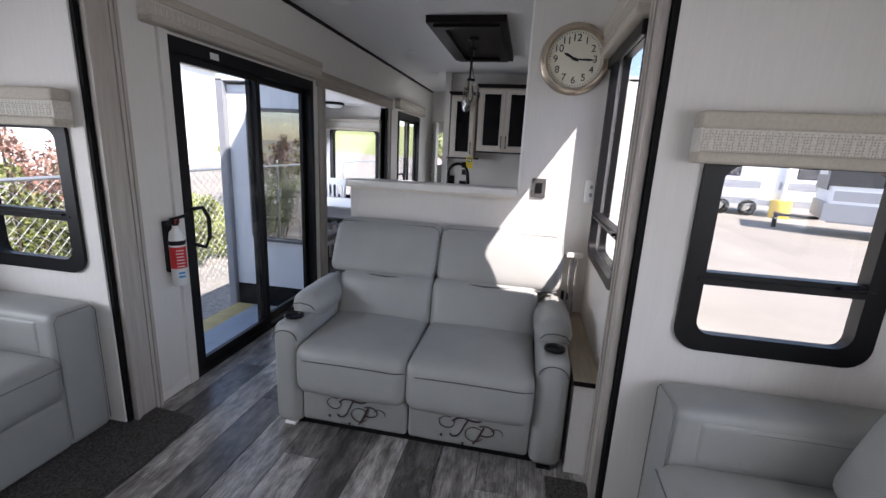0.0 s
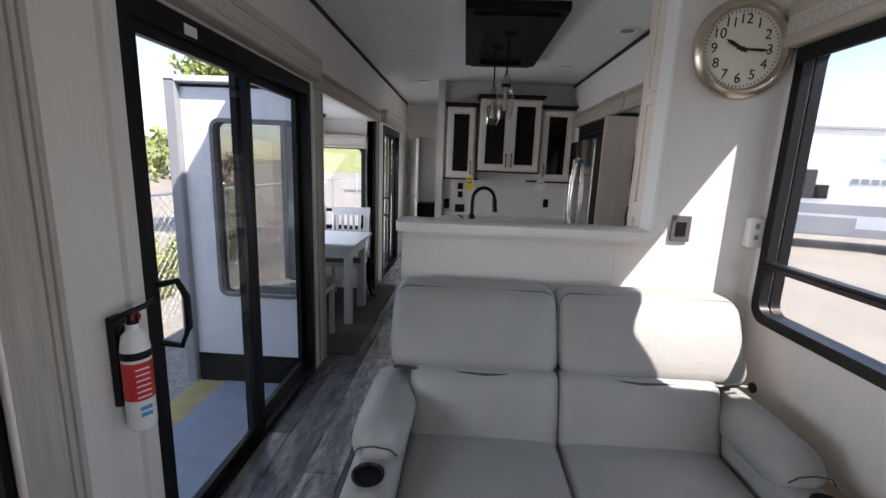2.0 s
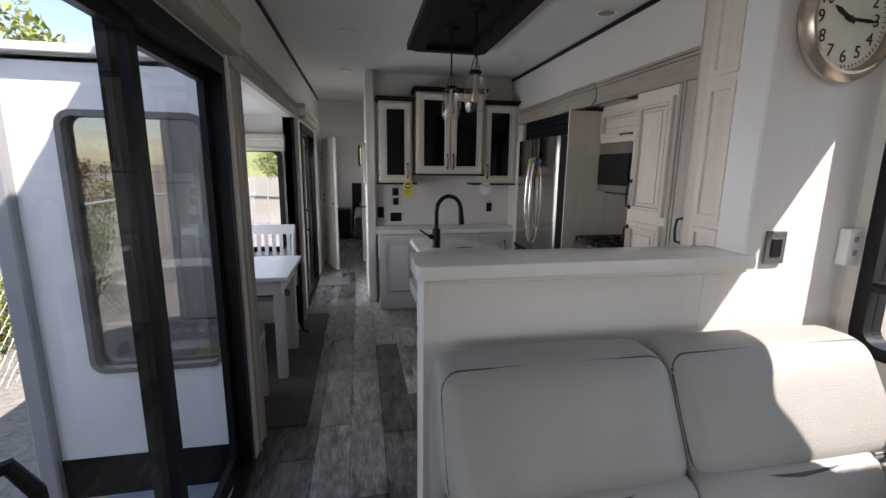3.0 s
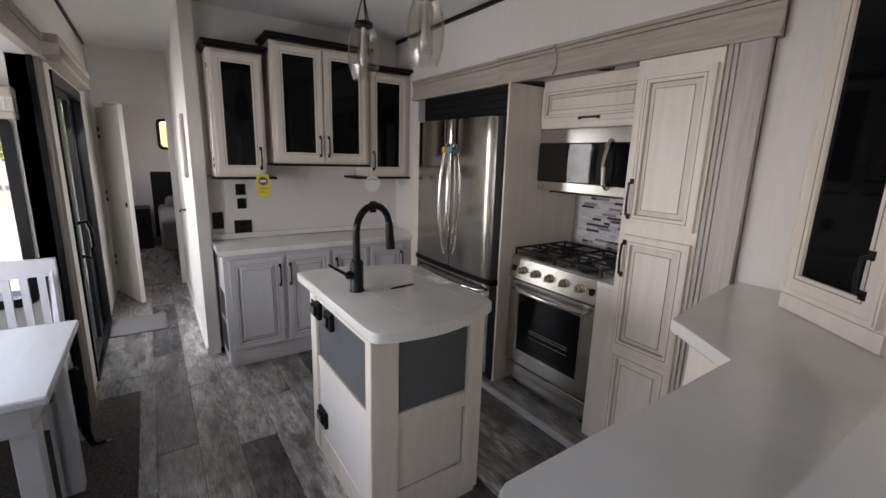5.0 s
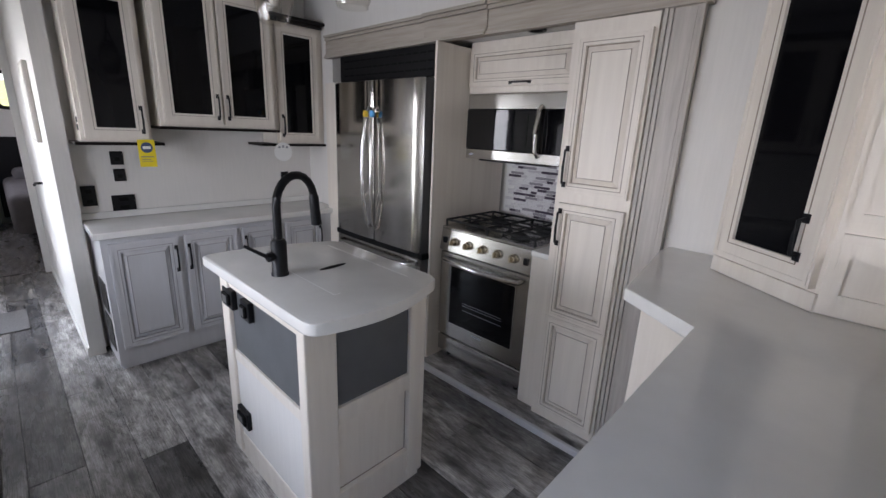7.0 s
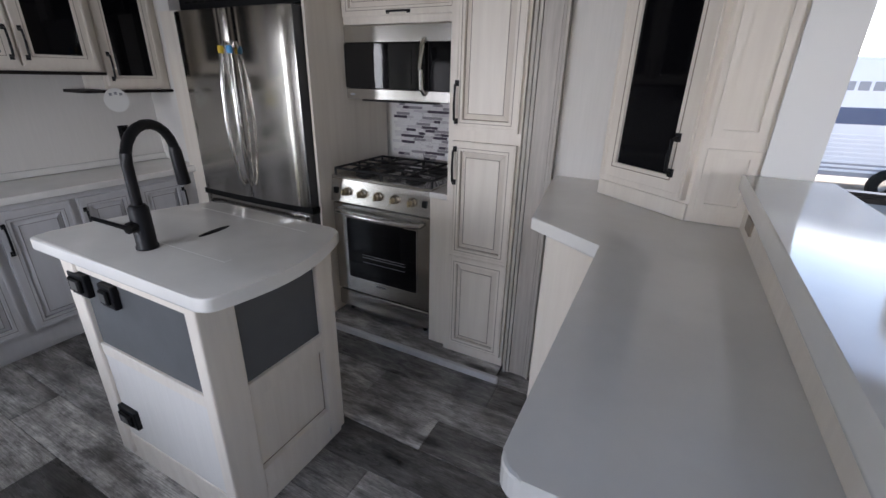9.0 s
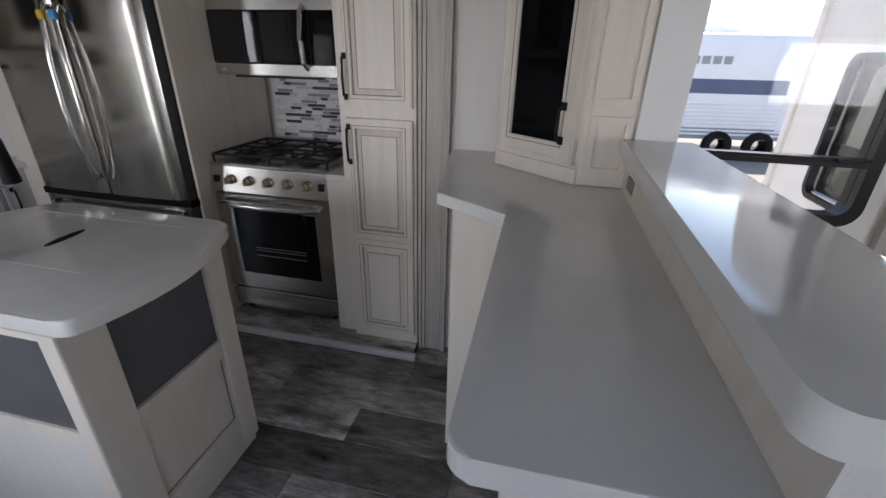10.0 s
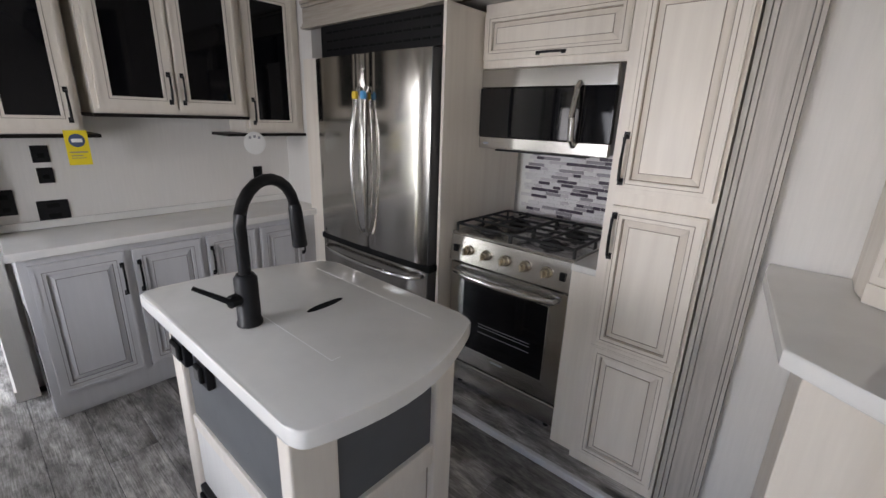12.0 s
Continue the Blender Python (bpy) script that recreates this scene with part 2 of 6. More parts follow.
M_GRAVEL = mat("gravel", (0.36, 0.34, 0.31), 0.95, spread=0.55, scale=(22, 22, 22), bump=1.0, bscale=(30, 30, 30), detail=8)
M_LEAF = mat("leaf_green", (0.32, 0.37, 0.10), 0.6, spread=0.4, scale=(3, 3, 3), vary=0.2)
M_LEAFRED = mat("leaf_red", (0.42, 0.23, 0.17), 0.6, spread=0.4, scale=(3, 3, 3))
M_BARK = mat("bark", (0.14, 0.10, 0.07), 0.9, spread=0.4, scale=(20, 20, 4), bump=0.8)
M_GALV = mat("galvanised_wire", (0.55, 0.56, 0.56), 0.4, metal=0.8)
M_STEPBLUE = mat("painted_deck", (0.36, 0.40, 0.44), 0.6, spread=0.15, scale=(9, 9, 9), bump=0.2)
M_STEPYEL = mat("yellow_edge", (0.62, 0.47, 0.18), 0.7, spread=0.25, scale=(9, 9, 9))
M_YELPAINT = mat("yellow_paint", (0.75, 0.50, 0.03), 0.5, spread=0.1, scale=(5, 5, 5))
M_BED = mat("grey_bedding", (0.15, 0.14, 0.14), 0.9, spread=0.2, scale=(12, 12, 12), bump=0.5)
M_HEDGE = mat("far_green", (0.12, 0.19, 0.05), 0.8, spread=0.4, scale=(0.6, 0.6, 0.6), alt=(0.30, 0.28, 0.12))


# ---- shapes ----
def spot(ob):
    """World place of a thing's base through its parents."""
    v = Vector((0, 0, 0))
    while ob:
        v += ob.location
        ob = ob.parent
    return v


def thing(name, at, label, category, group="", kind=""):
    ob = new(name)
    ob.empty_display_size = 0.05
    ob.location = at
    return tagged(ob, label, category, group, kind)


def part(name, bm, material, parent=None, label="", smooth=False, m=None):
    """One mesh object out of a bmesh made in world metres (or moved there by m)."""
    if m is not None:
        bmesh.ops.transform(bm, matrix=m, verts=bm.verts)
    if parent is not None:
        bmesh.ops.translate(bm, vec=-spot(parent), verts=bm.verts)
    bmesh.ops.recalc_face_normals(bm, faces=bm.faces)
    me = bpy.data.meshes.new(name)
    bm.to_mesh(me)
    bm.free()
    me.materials.append(material)
    if smooth:
        me.shade_smooth()
        me.set_sharp_from_angle(angle=radians(38))
    ob = new(name, me)
    ob.parent = parent
    if label:
        tagged(ob, label)
    return ob


def struct(name, bm, material, label="", smooth=False):
    return tagged(part(name, bm, material, None, label, smooth), kind="structure")


def B(*boxes, bevel=0.0, seg=1):
    """A bmesh of boxes (x0, x1, y0, y1, z0, z1)."""
    bm = bmesh.new()
    for x0, x1, y0, y1, z0, z1 in boxes:
        r = bmesh.ops.create_cube(bm, size=1.0)
        bmesh.ops.transform(bm, matrix=Matrix.Translation(((x0 + x1) / 2, (y0 + y1) / 2, (z0 + z1) / 2)) @ Matrix.Diagonal((abs(x1 - x0), abs(y1 - y0), abs(z1 - z0), 1)), verts=r["verts"])
    if bevel:
        bmesh.ops.bevel(bm, geom=list(bm.edges), offset=bevel, segments=seg, affect='EDGES', profile=0.5)
    return bm


def soft(x0, x1, y0, y1, z0, z1, r=0.05, puff=(0, 0, 0), n=5, lean=0.0):
    """A cushion: a box with round edges and swollen faces; lean shifts its top along y."""
    bm = bmesh.new()
    c = Vector(((x0 + x1) / 2, (y0 + y1) / 2, (z0 + z1) / 2))
    h = [(x1 - x0) / 2, (y1 - y0) / 2, (z1 - z0) / 2]
    r = min(r, *[k * 0.98 for k in h])
    ts = []
    for k in h:
        edge = [r * (1 - math.cos(i * math.pi / 8)) for i in range(5)]
        inner = [-(k - r) + 2 * (k - r) * i / n for i in range(1, n)]
        ts.append([-k + e for e in edge] + inner + [k - e for e in reversed(edge)])
    for ax in range(3):
        u, v = [i for i in range(3) if i != ax]
        for sgn in (-1, 1):
            grid = []
            for a in ts[u]:
                row = []
                for b in ts[v]:
                    p = Vector((0, 0, 0))
                    p[ax], p[u], p[v] = sgn * h[ax], a, b
                    inn = Vector([max(-(h[i] - r), min(h[i] - r, p[i])) for i in range(3)])
                    d = p - inn
                    if d.length > 1e-9:
                        p = inn + d.normalized() * r
                    f = [max(0.0, 1 - (p[i] / h[i]) ** 2) for i in range(3)]
                    for i in range(3):
                        o = [j for j in range(3) if j != i]
                        p[i] += puff[i] * (p[i] / h[i]) * f[o[0]] ** 0.6 * f[o[1]] ** 0.6
                    q = p + c
                    q.y += lean * (q.z - z0)
                    row.append(bm.verts.new(q))
                grid.append(row)
            for i in range(len(grid) - 1):
                for j in range(len(grid[0]) - 1):
                    bm.faces.new((grid[i][j], grid[i + 1][j], grid[i + 1][j + 1], grid[i][j + 1]))
    bmesh.ops.remove_doubles(bm, verts=bm.verts, dist=1e-5)
    return bm


def tube(points, r, seg=8, closed=False, bm=None, taper=None):
    """A round bar along points."""
    bm = bm or bmesh.new()
    pts = [Vector(p) for p in points]
    rings = []
    up = Vector((0.13, 0.27, 0.95)).normalized()
    for i, p in enumerate(pts):
        a = pts[i - 1] if (i or closed) else p
        b = pts[(i + 1) % len(pts)] if (i < len(pts) - 1 or closed) else p
        t = (b - a).normalized()
        s = t.cross(up)
        if s.length < 0.05:
            s = t.cross(Vector((1, 0, 0)))
        s.normalize()
        w = s.cross(t)
        rr = taper[i] if taper else r
        rings.append([bm.verts.new(p + rr * (math.cos(k * 2 * math.pi / seg) * s + math.sin(k * 2 * math.pi / seg) * w)) for k in range(seg)])
    last = len(rings) if closed else len(rings) - 1
    for i in range(last):
        a, b = rings[i], rings[(i + 1) % len(rings)]
        for k in range(seg):
            bm.faces.new((a[k], a[(k + 1) % seg], b[(k + 1) % seg], b[k]))
    if not closed:
        bm.faces.new(rings[0])
        bm.faces.new(list(reversed(rings[-1])))
    return bm


def lathe(profile, seg=24, at=(0, 0, 0), axis='Z', bm=None):
    """A turned shape from (radius, height) pairs."""
    bm = bm or bmesh.new()
    rot = {'Z': Matrix.Identity(4), 'Y': Matrix.Rotation(radians(90), 4, 'X'), 'X': Matrix.Rotation(radians(-90), 4, 'Y')}[axis]
    m = Matrix.Translation(at) @ rot
    rings = [[bm.verts.new(m @ Vector((max(r, 1e-4) * math.cos(k * 2 * math.pi / seg), max(r, 1e-4) * math.sin(k * 2 * math.pi / seg), z))) for k in range(seg)] for r, z in profile]
    for a, b in zip(rings, rings[1:]):
        for k in range(seg):
            bm.faces.new((a[k], a[(k + 1) % seg], b[(k + 1) % seg], b[k]))
    return bm


def prism(poly, z0, z1, bevel=0.0, seg=2, bm=None):
    """A flat plate with the outline poly in x, y."""
    bm = bm or bmesh.new()
    lo = [bm.verts.new((x, y, z0)) for x, y in poly]
    hi = [bm.verts.new((x, y, z1)) for x, y in poly]
    bm.faces.new(list(reversed(lo)))
    bm.faces.new(hi)
    for i in range(len(poly)):
        j = (i + 1) % len(poly)
        bm.faces.new((lo[i], lo[j], hi[j], hi[i]))
    if bevel:
        es = [e for e in bm.edges if abs(e.verts[0].co.z - e.verts[1].co.z) < 1e-6]
        bmesh.ops.bevel(bm, geom=es, offset=bevel, segments=seg, affect='EDGES', profile=0.5)
    return bm


def round_rect(w, h, r, n=6, cx=0.0, cz=0.0):
    pts = []
    for qx, qz, a0 in ((1, 1, 0), (-1, 1, 90), (-1, -1, 180), (1, -1, 270)):
        for i in range(n + 1):
            a = radians(a0 + 90 * i / n)
            pts.append((cx + qx * (w / 2 - r) + r * math.cos(a), cz + qz * (h / 2 - r) + r * math.sin(a)))
    return pts


def ring(outer, inner, y0, y1):
    """A frame between two outlines in x, z, from depth y0 to y1."""
    bm = bmesh.new()
    v = [[bm.verts.new((x, y, z)) for x, z in o] for o in (outer, inner) for y in (y0, y1)]
    n = len(outer)
    for i in range(n):
        j = (i + 1) % n
        for a, b in ((0, 1), (1, 3), (3, 2), (2, 0)):
            bm.faces.new((v[a][i], v[a][j], v[b][j], v[b][i]))
    return bm


def wall_holes(x0, x1, z0, z1, y0, y1, holes):
    """A wall in x, z with thickness y0..y1 and openings (xa, xb, za, zb) cut through it."""
    xs = sorted({x0, x1, *[h[0] for h in holes], *[h[1] for h in holes]})
    zs = sorted({z0, z1, *[h[2] for h in holes], *[h[3] for h in holes]})
    xs = [x for x in xs if x0 <= x <= x1]
    zs = [z for z in zs if z0 <= z <= z1]
    bm = bmesh.new()

    def full(i, j):
        if not (0 <= i < len(xs) - 1 and 0 <= j < len(zs) - 1):
            return False
        cx, cz = (xs[i] + xs[i + 1]) / 2, (zs[j] + zs[j + 1]) / 2
        return not any(h[0] < cx < h[1] and h[2] < cz < h[3] for h in holes)

    def quad(*p):
        bm.faces.new([bm.verts.new(q) for q in p])
    for i in range(len(xs) - 1):
        for j in range(len(zs) - 1):
            if not full(i, j):
                continue
            a, b, c, d = xs[i], xs[i + 1], zs[j], zs[j + 1]
            quad((a, y0, c), (b, y0, c), (b, y0, d), (a, y0, d))
            quad((a, y1, c), (a, y1, d), (b, y1, d), (b, y1, c))
            if not full(i - 1, j):
                quad((a, y0, c), (a, y0, d), (a, y1, d), (a, y1, c))
            if not full(i + 1, j):
                quad((b, y0, c), (b, y1, c), (b, y1, d), (b, y0, d))
            if not full(i, j - 1):
                quad((a, y0, c), (a, y1, c), (b, y1, c), (b, y0, c))
            if not full(i, j + 1):
                quad((a, y0, d), (b, y0, d), (b, y1, d), (a, y1, d))
    bmesh.ops.remove_doubles(bm, verts=bm.verts, dist=1e-5)
    return bm


FACE_S = lambda x, y, z: pose(x, y, z)                 # front looks to -y
FACE_W = lambda x, y, z: pose(x, y, z, 0, 0, -90)      # front looks to -x, local x runs to -y
FACE_E = lambda x, y, z: pose(x, y, z, 0, 0, 90)       # front looks to +x, local x runs to +y


def xform(bm, m):
    bmesh.ops.transform(bm, matrix=m, verts=bm.verts)
    return bm


def merged(*bms):
    """Joins bmeshes into the first."""
    out = bms[0]
    for b in bms[1:]:
        me = bpy.data.meshes.new("tmp")
        b.to_mesh(me)
        b.free()
        out.from_mesh(me)
        bpy.data.meshes.remove(me)
    return out


# ---- structure ----
XL, XR, ZC = -1.70, 0.53, 2.41
struct("wall_west", xform(wall_holes(-1.0, 9.28, -0.06, ZC, 0, 0.08, [(-1.0, 2.70, -0.06, 2.06), (3.10, 4.60, 0, 1.90), (4.80, 6.55, -0.06, 1.87), (7.05, 8.25, 0, 1.88)]), FACE_E(XL, 0, 0)), M_WALL, "off-white linen-look panel wall with slide-out openings")
struct("wall_east", xform(wall_holes(-9.28, 1.0, -0.06, ZC, 0, 0.08, [(-2.70, 1.0, -0.06, 2.06), (-3.625, -2.925, 0.875, 1.915), (-6.83, -4.58, 0, 1.93)]), FACE_W(XR, 0, 0)), M_WALL, "off-white linen-look panel wall with a window")
struct("wall_bar", B((0.09, XR, 3.70, 3.80, 0, ZC)), M_WALL, "full-height linen-look wall beside the raised bar")
struct("wall_half", B((-0.955, 0.09, 3.70, 3.80, 0, 1.148)), M_WALL, "off-white half wall under the raised bar")
struct("wall_kitchen_end", B((-0.98, XR, 7.20, 7.28, 0, ZC)), M_WALL, "pale panel wall behind the cabinets")
struct("wall_hall", B((-1.06, -0.98, 7.10, 9.20, 0, ZC)), M_WALL, "pale panel wall along the hallway")
struct("wall_bedroom", xform(wall_holes(XL, -0.98, 0, ZC, 0, 0.08, [(-1.66, -1.11, 0, 1.895)]), pose(0, 9.20, 0)), M_WALL, "pale wall with the bedroom doorway")
struct("wall_south", B((XL - 1.1, XR + 1.1, -1.08, -1.0, -0.06, ZC)), M_WALL, "pale wall that closes the lounge")
struct("ceiling", B((XL - 0.08, XR + 0.08, -1.08, 9.28, ZC, ZC + 0.06)), M_CEIL, "white ceiling panels")
struct("floor", B((XL - 0.08, XR + 0.08, -1.08, 9.28, -0.06, -0.004)), M_SUBFLOOR, "dark base under the floor planks")
# lounge slide-outs
LX, RX, SZ = -2.80, 1.62, 2.06
for nm, xa, xb, hole in (("wall_slide_west", LX, XL - 0.012, (-2.36, -1.83, 0.80, 1.445)), ("wall_slide_east", XR + 0.012, RX, (0.70, 1.25, 0.81, 1.44))):
    struct(nm, xform(wall_holes(xa, xb, 0, SZ, 0, 0.05, [hole]), pose(0, 2.645, 0)), M_WALL, "linen-look end wall of the lounge slide-out with a window")
struct("wall_slide_west_side", xform(wall_holes(-1.08, 2.715, 0, SZ, 0, 0.05, [(0.2, 1.9, 0.95, 1.65)]), FACE_E(LX, 0, 0)), M_WALL, "linen-look wall behind the sofa")
struct("wall_slide_east_side", xform(wall_holes(-2.715, 1.08, 0, SZ, 0, 0.05, [(-1.7, 0.0, 0.95, 1.65)]), FACE_W(RX, 0, 0)), M_WALL, "linen-look wall behind the sofa")
struct("ceiling_slide_west", B((LX - 0.05, XL, -1.08, 2.66, SZ, SZ + 0.05)), M_CEIL, "white slide-out ceiling")
struct("ceiling_slide_east", B((XR, RX + 0.05, -1.08, 2.66, SZ, SZ + 0.05)), M_CEIL, "white slide-out ceiling")
struct("carpet_west", merged(B((LX, XL, -1.0, 2.66, -0.03, 0.012)), prism([(XL, -1.0), (-1.40, -1.0), (-1.405, 2.70), (-1.412, 2.735), (-1.43, 2.762), (-1.46, 2.775), (XL, 2.79)], -0.03, 0.012, 0.004)), M_CARPET, "dark speckled carpet of the slide-out")
struct("carpet_east", B((0.33, RX, -1.0, 2.66, -0.03, 0.012), (0.33, 0.53, 2.66, 2.80, -0.03, 0.012)), M_CARPET, "dark speckled carpet of the slide-out")
# dining slide-out
DX = -2.66
struct("wall_dining_near", xform(wall_holes(DX, XL - 0.08, 0, 1.90, 0, 0.05, [(-2.41, -1.84, 0.47, 1.67)]), pose(0, 4.75, 0)), M_GEL, "white end wall of the dining slide-out with a window")
struct("wall_dining_far", xform(wall_holes(DX, XL - 0.012, 0, 1.90, 0, 0.05, [(-2.45, -1.82, 0.72, 1.59)]), pose(0, 6.55, 0)), M_WALL, "pale end wall of the dining slide-out with a window")
struct("wall_dining_side", xform(wall_holes(4.75, 6.60, 0, 1.90, 0, 0.05, [(4.98, 6.36, 0.78, 1.62)]), FACE_E(DX, 0, 0)), M_WALL, "pale side wall of the dining slide-out")
struct("ceiling_dining", B((DX - 0.05, XL, 4.75, 6.60, 1.88, 1.93)), M_CEIL, "white ceiling of the dining slide-out")
struct("carpet_dining", B((DX, -1.468, 4.85, 6.55, -0.03, 0.012), (-1.67, -1.468, 6.55, 6.755, -0.03, 0.012)), M_CARPET, "dark speckled carpet of the dining slide-out")
struct("trim_dining_skirt", B((-2.62, -1.8, 4.745, 4.77, -0.22, 0.0)), M_RUBBER, "black rubber skirt under the slide-out")
struct("trim_dining_corner", B((-2.70, -2.62, 4.70, 4.80, -0.22, 1.93), bevel=0.008), M_GREYBAND, "grey corner flange of the slide-out")
# kitchen slide-out
KX = 1.16
struct("wall_kitchen_slide_back", B((KX, KX + 0.05, 4.53, 6.88, 0, 1.95)), M_WALL, "pale back wall behind the range")
struct("wall_kitchen_slide_ends", B((XR + 0.08, KX, 4.53, 4.58, 0, 1.95), (XR + 0.08, KX, 6.83, 6.88, 0, 1.95)), M_WALL, "pale end walls of the kitchen slide-out")
struct("ceiling_kitchen_slide", B((XR, KX, 4.53, 6.88, 1.935, 1.97)), M_CEIL, "white ceiling of the kitchen slide-out")
# bedroom
struct("wall_bedroom_back", xform(wall_holes(-1.83, 0.6, 0, 2.3, 0, 0.05, [(-1.13, -0.62, 1.48, 1.90)]), pose(0, 11.9, 0)), M_WALL, "shaded bedroom wall with a small window")
# The west opening is unseen, added for the bedroom lamp.
struct("wall_bedroom_sides", merged(xform(wall_holes(9.28, 11.95, 0, 2.3, 0, 0.05, [(10.0, 11.0, 1.05, 1.75)]), FACE_E(-1.78, 0, 0)), B((0.6, 0.65, 9.28, 11.95, 0, 2.3))), M_WALL, "bedroom side walls")
struct("ceiling_bedroom", B((-1.83, 0.65, 9.28, 11.95, 2.3, 2.35)), M_CEIL, "bedroom ceiling")
struct("floor_bedroom", B((-1.83, 0.65, 9.28, 11.95, -0.06, 0.0)), M_PLANK, "grey plank floor of the bedroom")


def fluted(along, a0, a1, across, c0, c1, face, depth):
    """A moulding with raised strips; along 'y' or 'z', across the other, its face at x=face."""
    out = []
    cuts = (0.0, 0.10, 0.20, 0.76, 0.88, 1.0)
    for i in range(5):
        d = depth * (1.0, 0.82, 0.66, 0.82, 1.0)[i]
        lo, hi = c0 + cuts[i] * (c1 - c0), c0 + cuts[i + 1] * (c1 - c0) - 0.0025
        f0, f1 = (face, face - d) if face > 0 else (face, face + d)
        out.append((f0, f1, a0, a1, lo, hi) if along == 'y' else (f0, f1, lo, hi, a0, a1))
    back = (face, face - depth * 0.3) if face > 0 else (face, face + depth * 0.3)
    out.append((*back, a0, a1, c0, c1) if along == 'y' else (*back, c0, c1, a0, a1))
    return B(*out)


struct("trim_post_west", fluted('z', 0, 2.08, 'y', 2.675, 2.83, XL, 0.035), M_POST, "grey-brown fluted slide-out post")
struct("trim_post_east", fluted('z', 0, 2.08, 'y', 2.675, 2.83, XR, 0.035), M_POST, "grey-brown fluted slide-out post")
struct("trim_seal_west", B((XL - 0.012, XL + 0.006, 2.654, 2.674, 0, 2.06)), M_RUBBER, "black slide-out seal")
struct("trim_seal_east", B((XR - 0.006, XR + 0.012, 2.650, 2.674, 0, 2.06)), M_RUBBER, "black slide-out seal")
struct("trim_header_west", fluted('y', -1.0, 2.83, 'z', 2.06, 2.20, XL, 0.035), M_TRIM, "grey-brown fluted header")
struct("trim_header_east", fluted('y', -1.0, 2.83, 'z', 2.06, 2.20, XR, 0.035), M_TRIM, "grey-brown fluted header")
struct("trim_post_dining", fluted('z', 0, 1.87, 'y', 4.66, 4.79, XL, 0.03), M_POST, "grey-brown fluted slide-out post")
struct("trim_post_dining_far", fluted('z', 0, 1.87, 'y', 6.56, 6.68, XL, 0.03), M_POST, "grey-brown fluted slide-out post")
struct("trim_seal_dining", B((XL - 0.06, XL + 0.014, 4.785, 4.81, 0, 1.87), (XL - 0.010, XL + 0.012, 6.535, 6.562, 0, 1.87)), M_RUBBER, "black slide-out seal")
struct("trim_header_dining", fluted('y', 4.63, 6.72, 'z', 1.87, 2.00, XL, 0.04), M_TRIM, "grey-brown fluted header over the dining slide-out")
struct("trim_post_kitchen", fluted('z', 0, 1.90, 'y', 4.44, 4.575, XR, 0.04), M_POST, "grey-brown fluted slide-out post")
struct("trim_header_kitchen", merged(fluted('y', 4.42, 5.39, 'z', 1.90, 2.05, XR, 0.05), fluted('y', 5.39, 5.83, 'z', 1.90, 2.05, XR, 0.065), fluted('y', 5.83, 6.86, 'z', 1.90, 2.05, XR, 0.05)), M_TRIM, "grey-brown fluted header over the kitchen slide-out")
struct("trim_cornice_west", B((XL, XL + 0.014, -1.0, 9.13, 2.382, ZC - 0.002)), M_DARK, "dark wooden cornice strip")
struct("trim_cornice_east", B((XR - 0.014, XR, -1.0, 7.2, 2.382, ZC - 0.002)), M_DARK, "dark wooden cornice strip")
struct("trim_slide_floor_edge", B((0.375, 0.40, 4.56, 6.83, 0.0, 0.036), bevel=0.004), M_BASE, "pale grey floor edge strip of the kitchen slide-out")
struct("trim_wall_corner", B((0.083, 0.094, 3.694, 3.806, 1.19, ZC)), M_WHITE, "white corner bead of the bar wall")
struct("baseboard", B((XL, XL + 0.01, 2.83, 3.08, 0, 0.05), (-1.07, -1.06, 7.1, 9.2, 0, 0.06)), M_WALL, "low pale baseboard")


# ---- windows and glass doors ----
def rv_window(name, m, w, h, mull=None, label="", pane=None, fm=None, thick=0.0):
    """A rounded black-framed caravan window; m puts its centre at the wall's inner face."""
    bm = ring(round_rect(w + 0.05, h + 0.05, 0.075), round_rect(w - 0.035 - thick, h - 0.035 - thick, 0.05), -0.016, 0.02)
    fm = fm or M_BLACK
    fr = struct(name, xform(bm, m), fm, label, True)
    g = round_rect(w - 0.03, h - 0.03, 0.05)
    b2 = bmesh.new()
    b2.faces.new([b2.verts.new((x, 0.03, z)) for x, z in g])
    p = part("window_pane", b2, pane or M_PANE, fr, m=m)
    p.visible_shadow = False
    part("outer_frame", xform(ring(round_rect(w + 0.03, h + 0.03, 0.07), round_rect(w - 0.02, h - 0.02, 0.05), 0.036, 0.075), m), fm, fr)
    if mull is not None:
        part("window_bar", xform(B((-w / 2 + 0.014, w / 2 - 0.014, -0.012, 0.028, mull - 0.016 - thick * 0.15, mull + 0.016 + thick * 0.15)), m), fm, fr)
        part("slide_track", xform(B((-w / 2 + 0.016, w / 2 - 0.016, -0.02, -0.012, mull - 0.007, mull + 0.004)), m), M_BLACK, fr)
        part("latch", xform(B((w / 2 - 0.12, w / 2 - 0.04, -0.032, -0.012, mull + 0.002, mull + 0.014), bevel=0.003), m), M_BLACK, fr)
    return fr


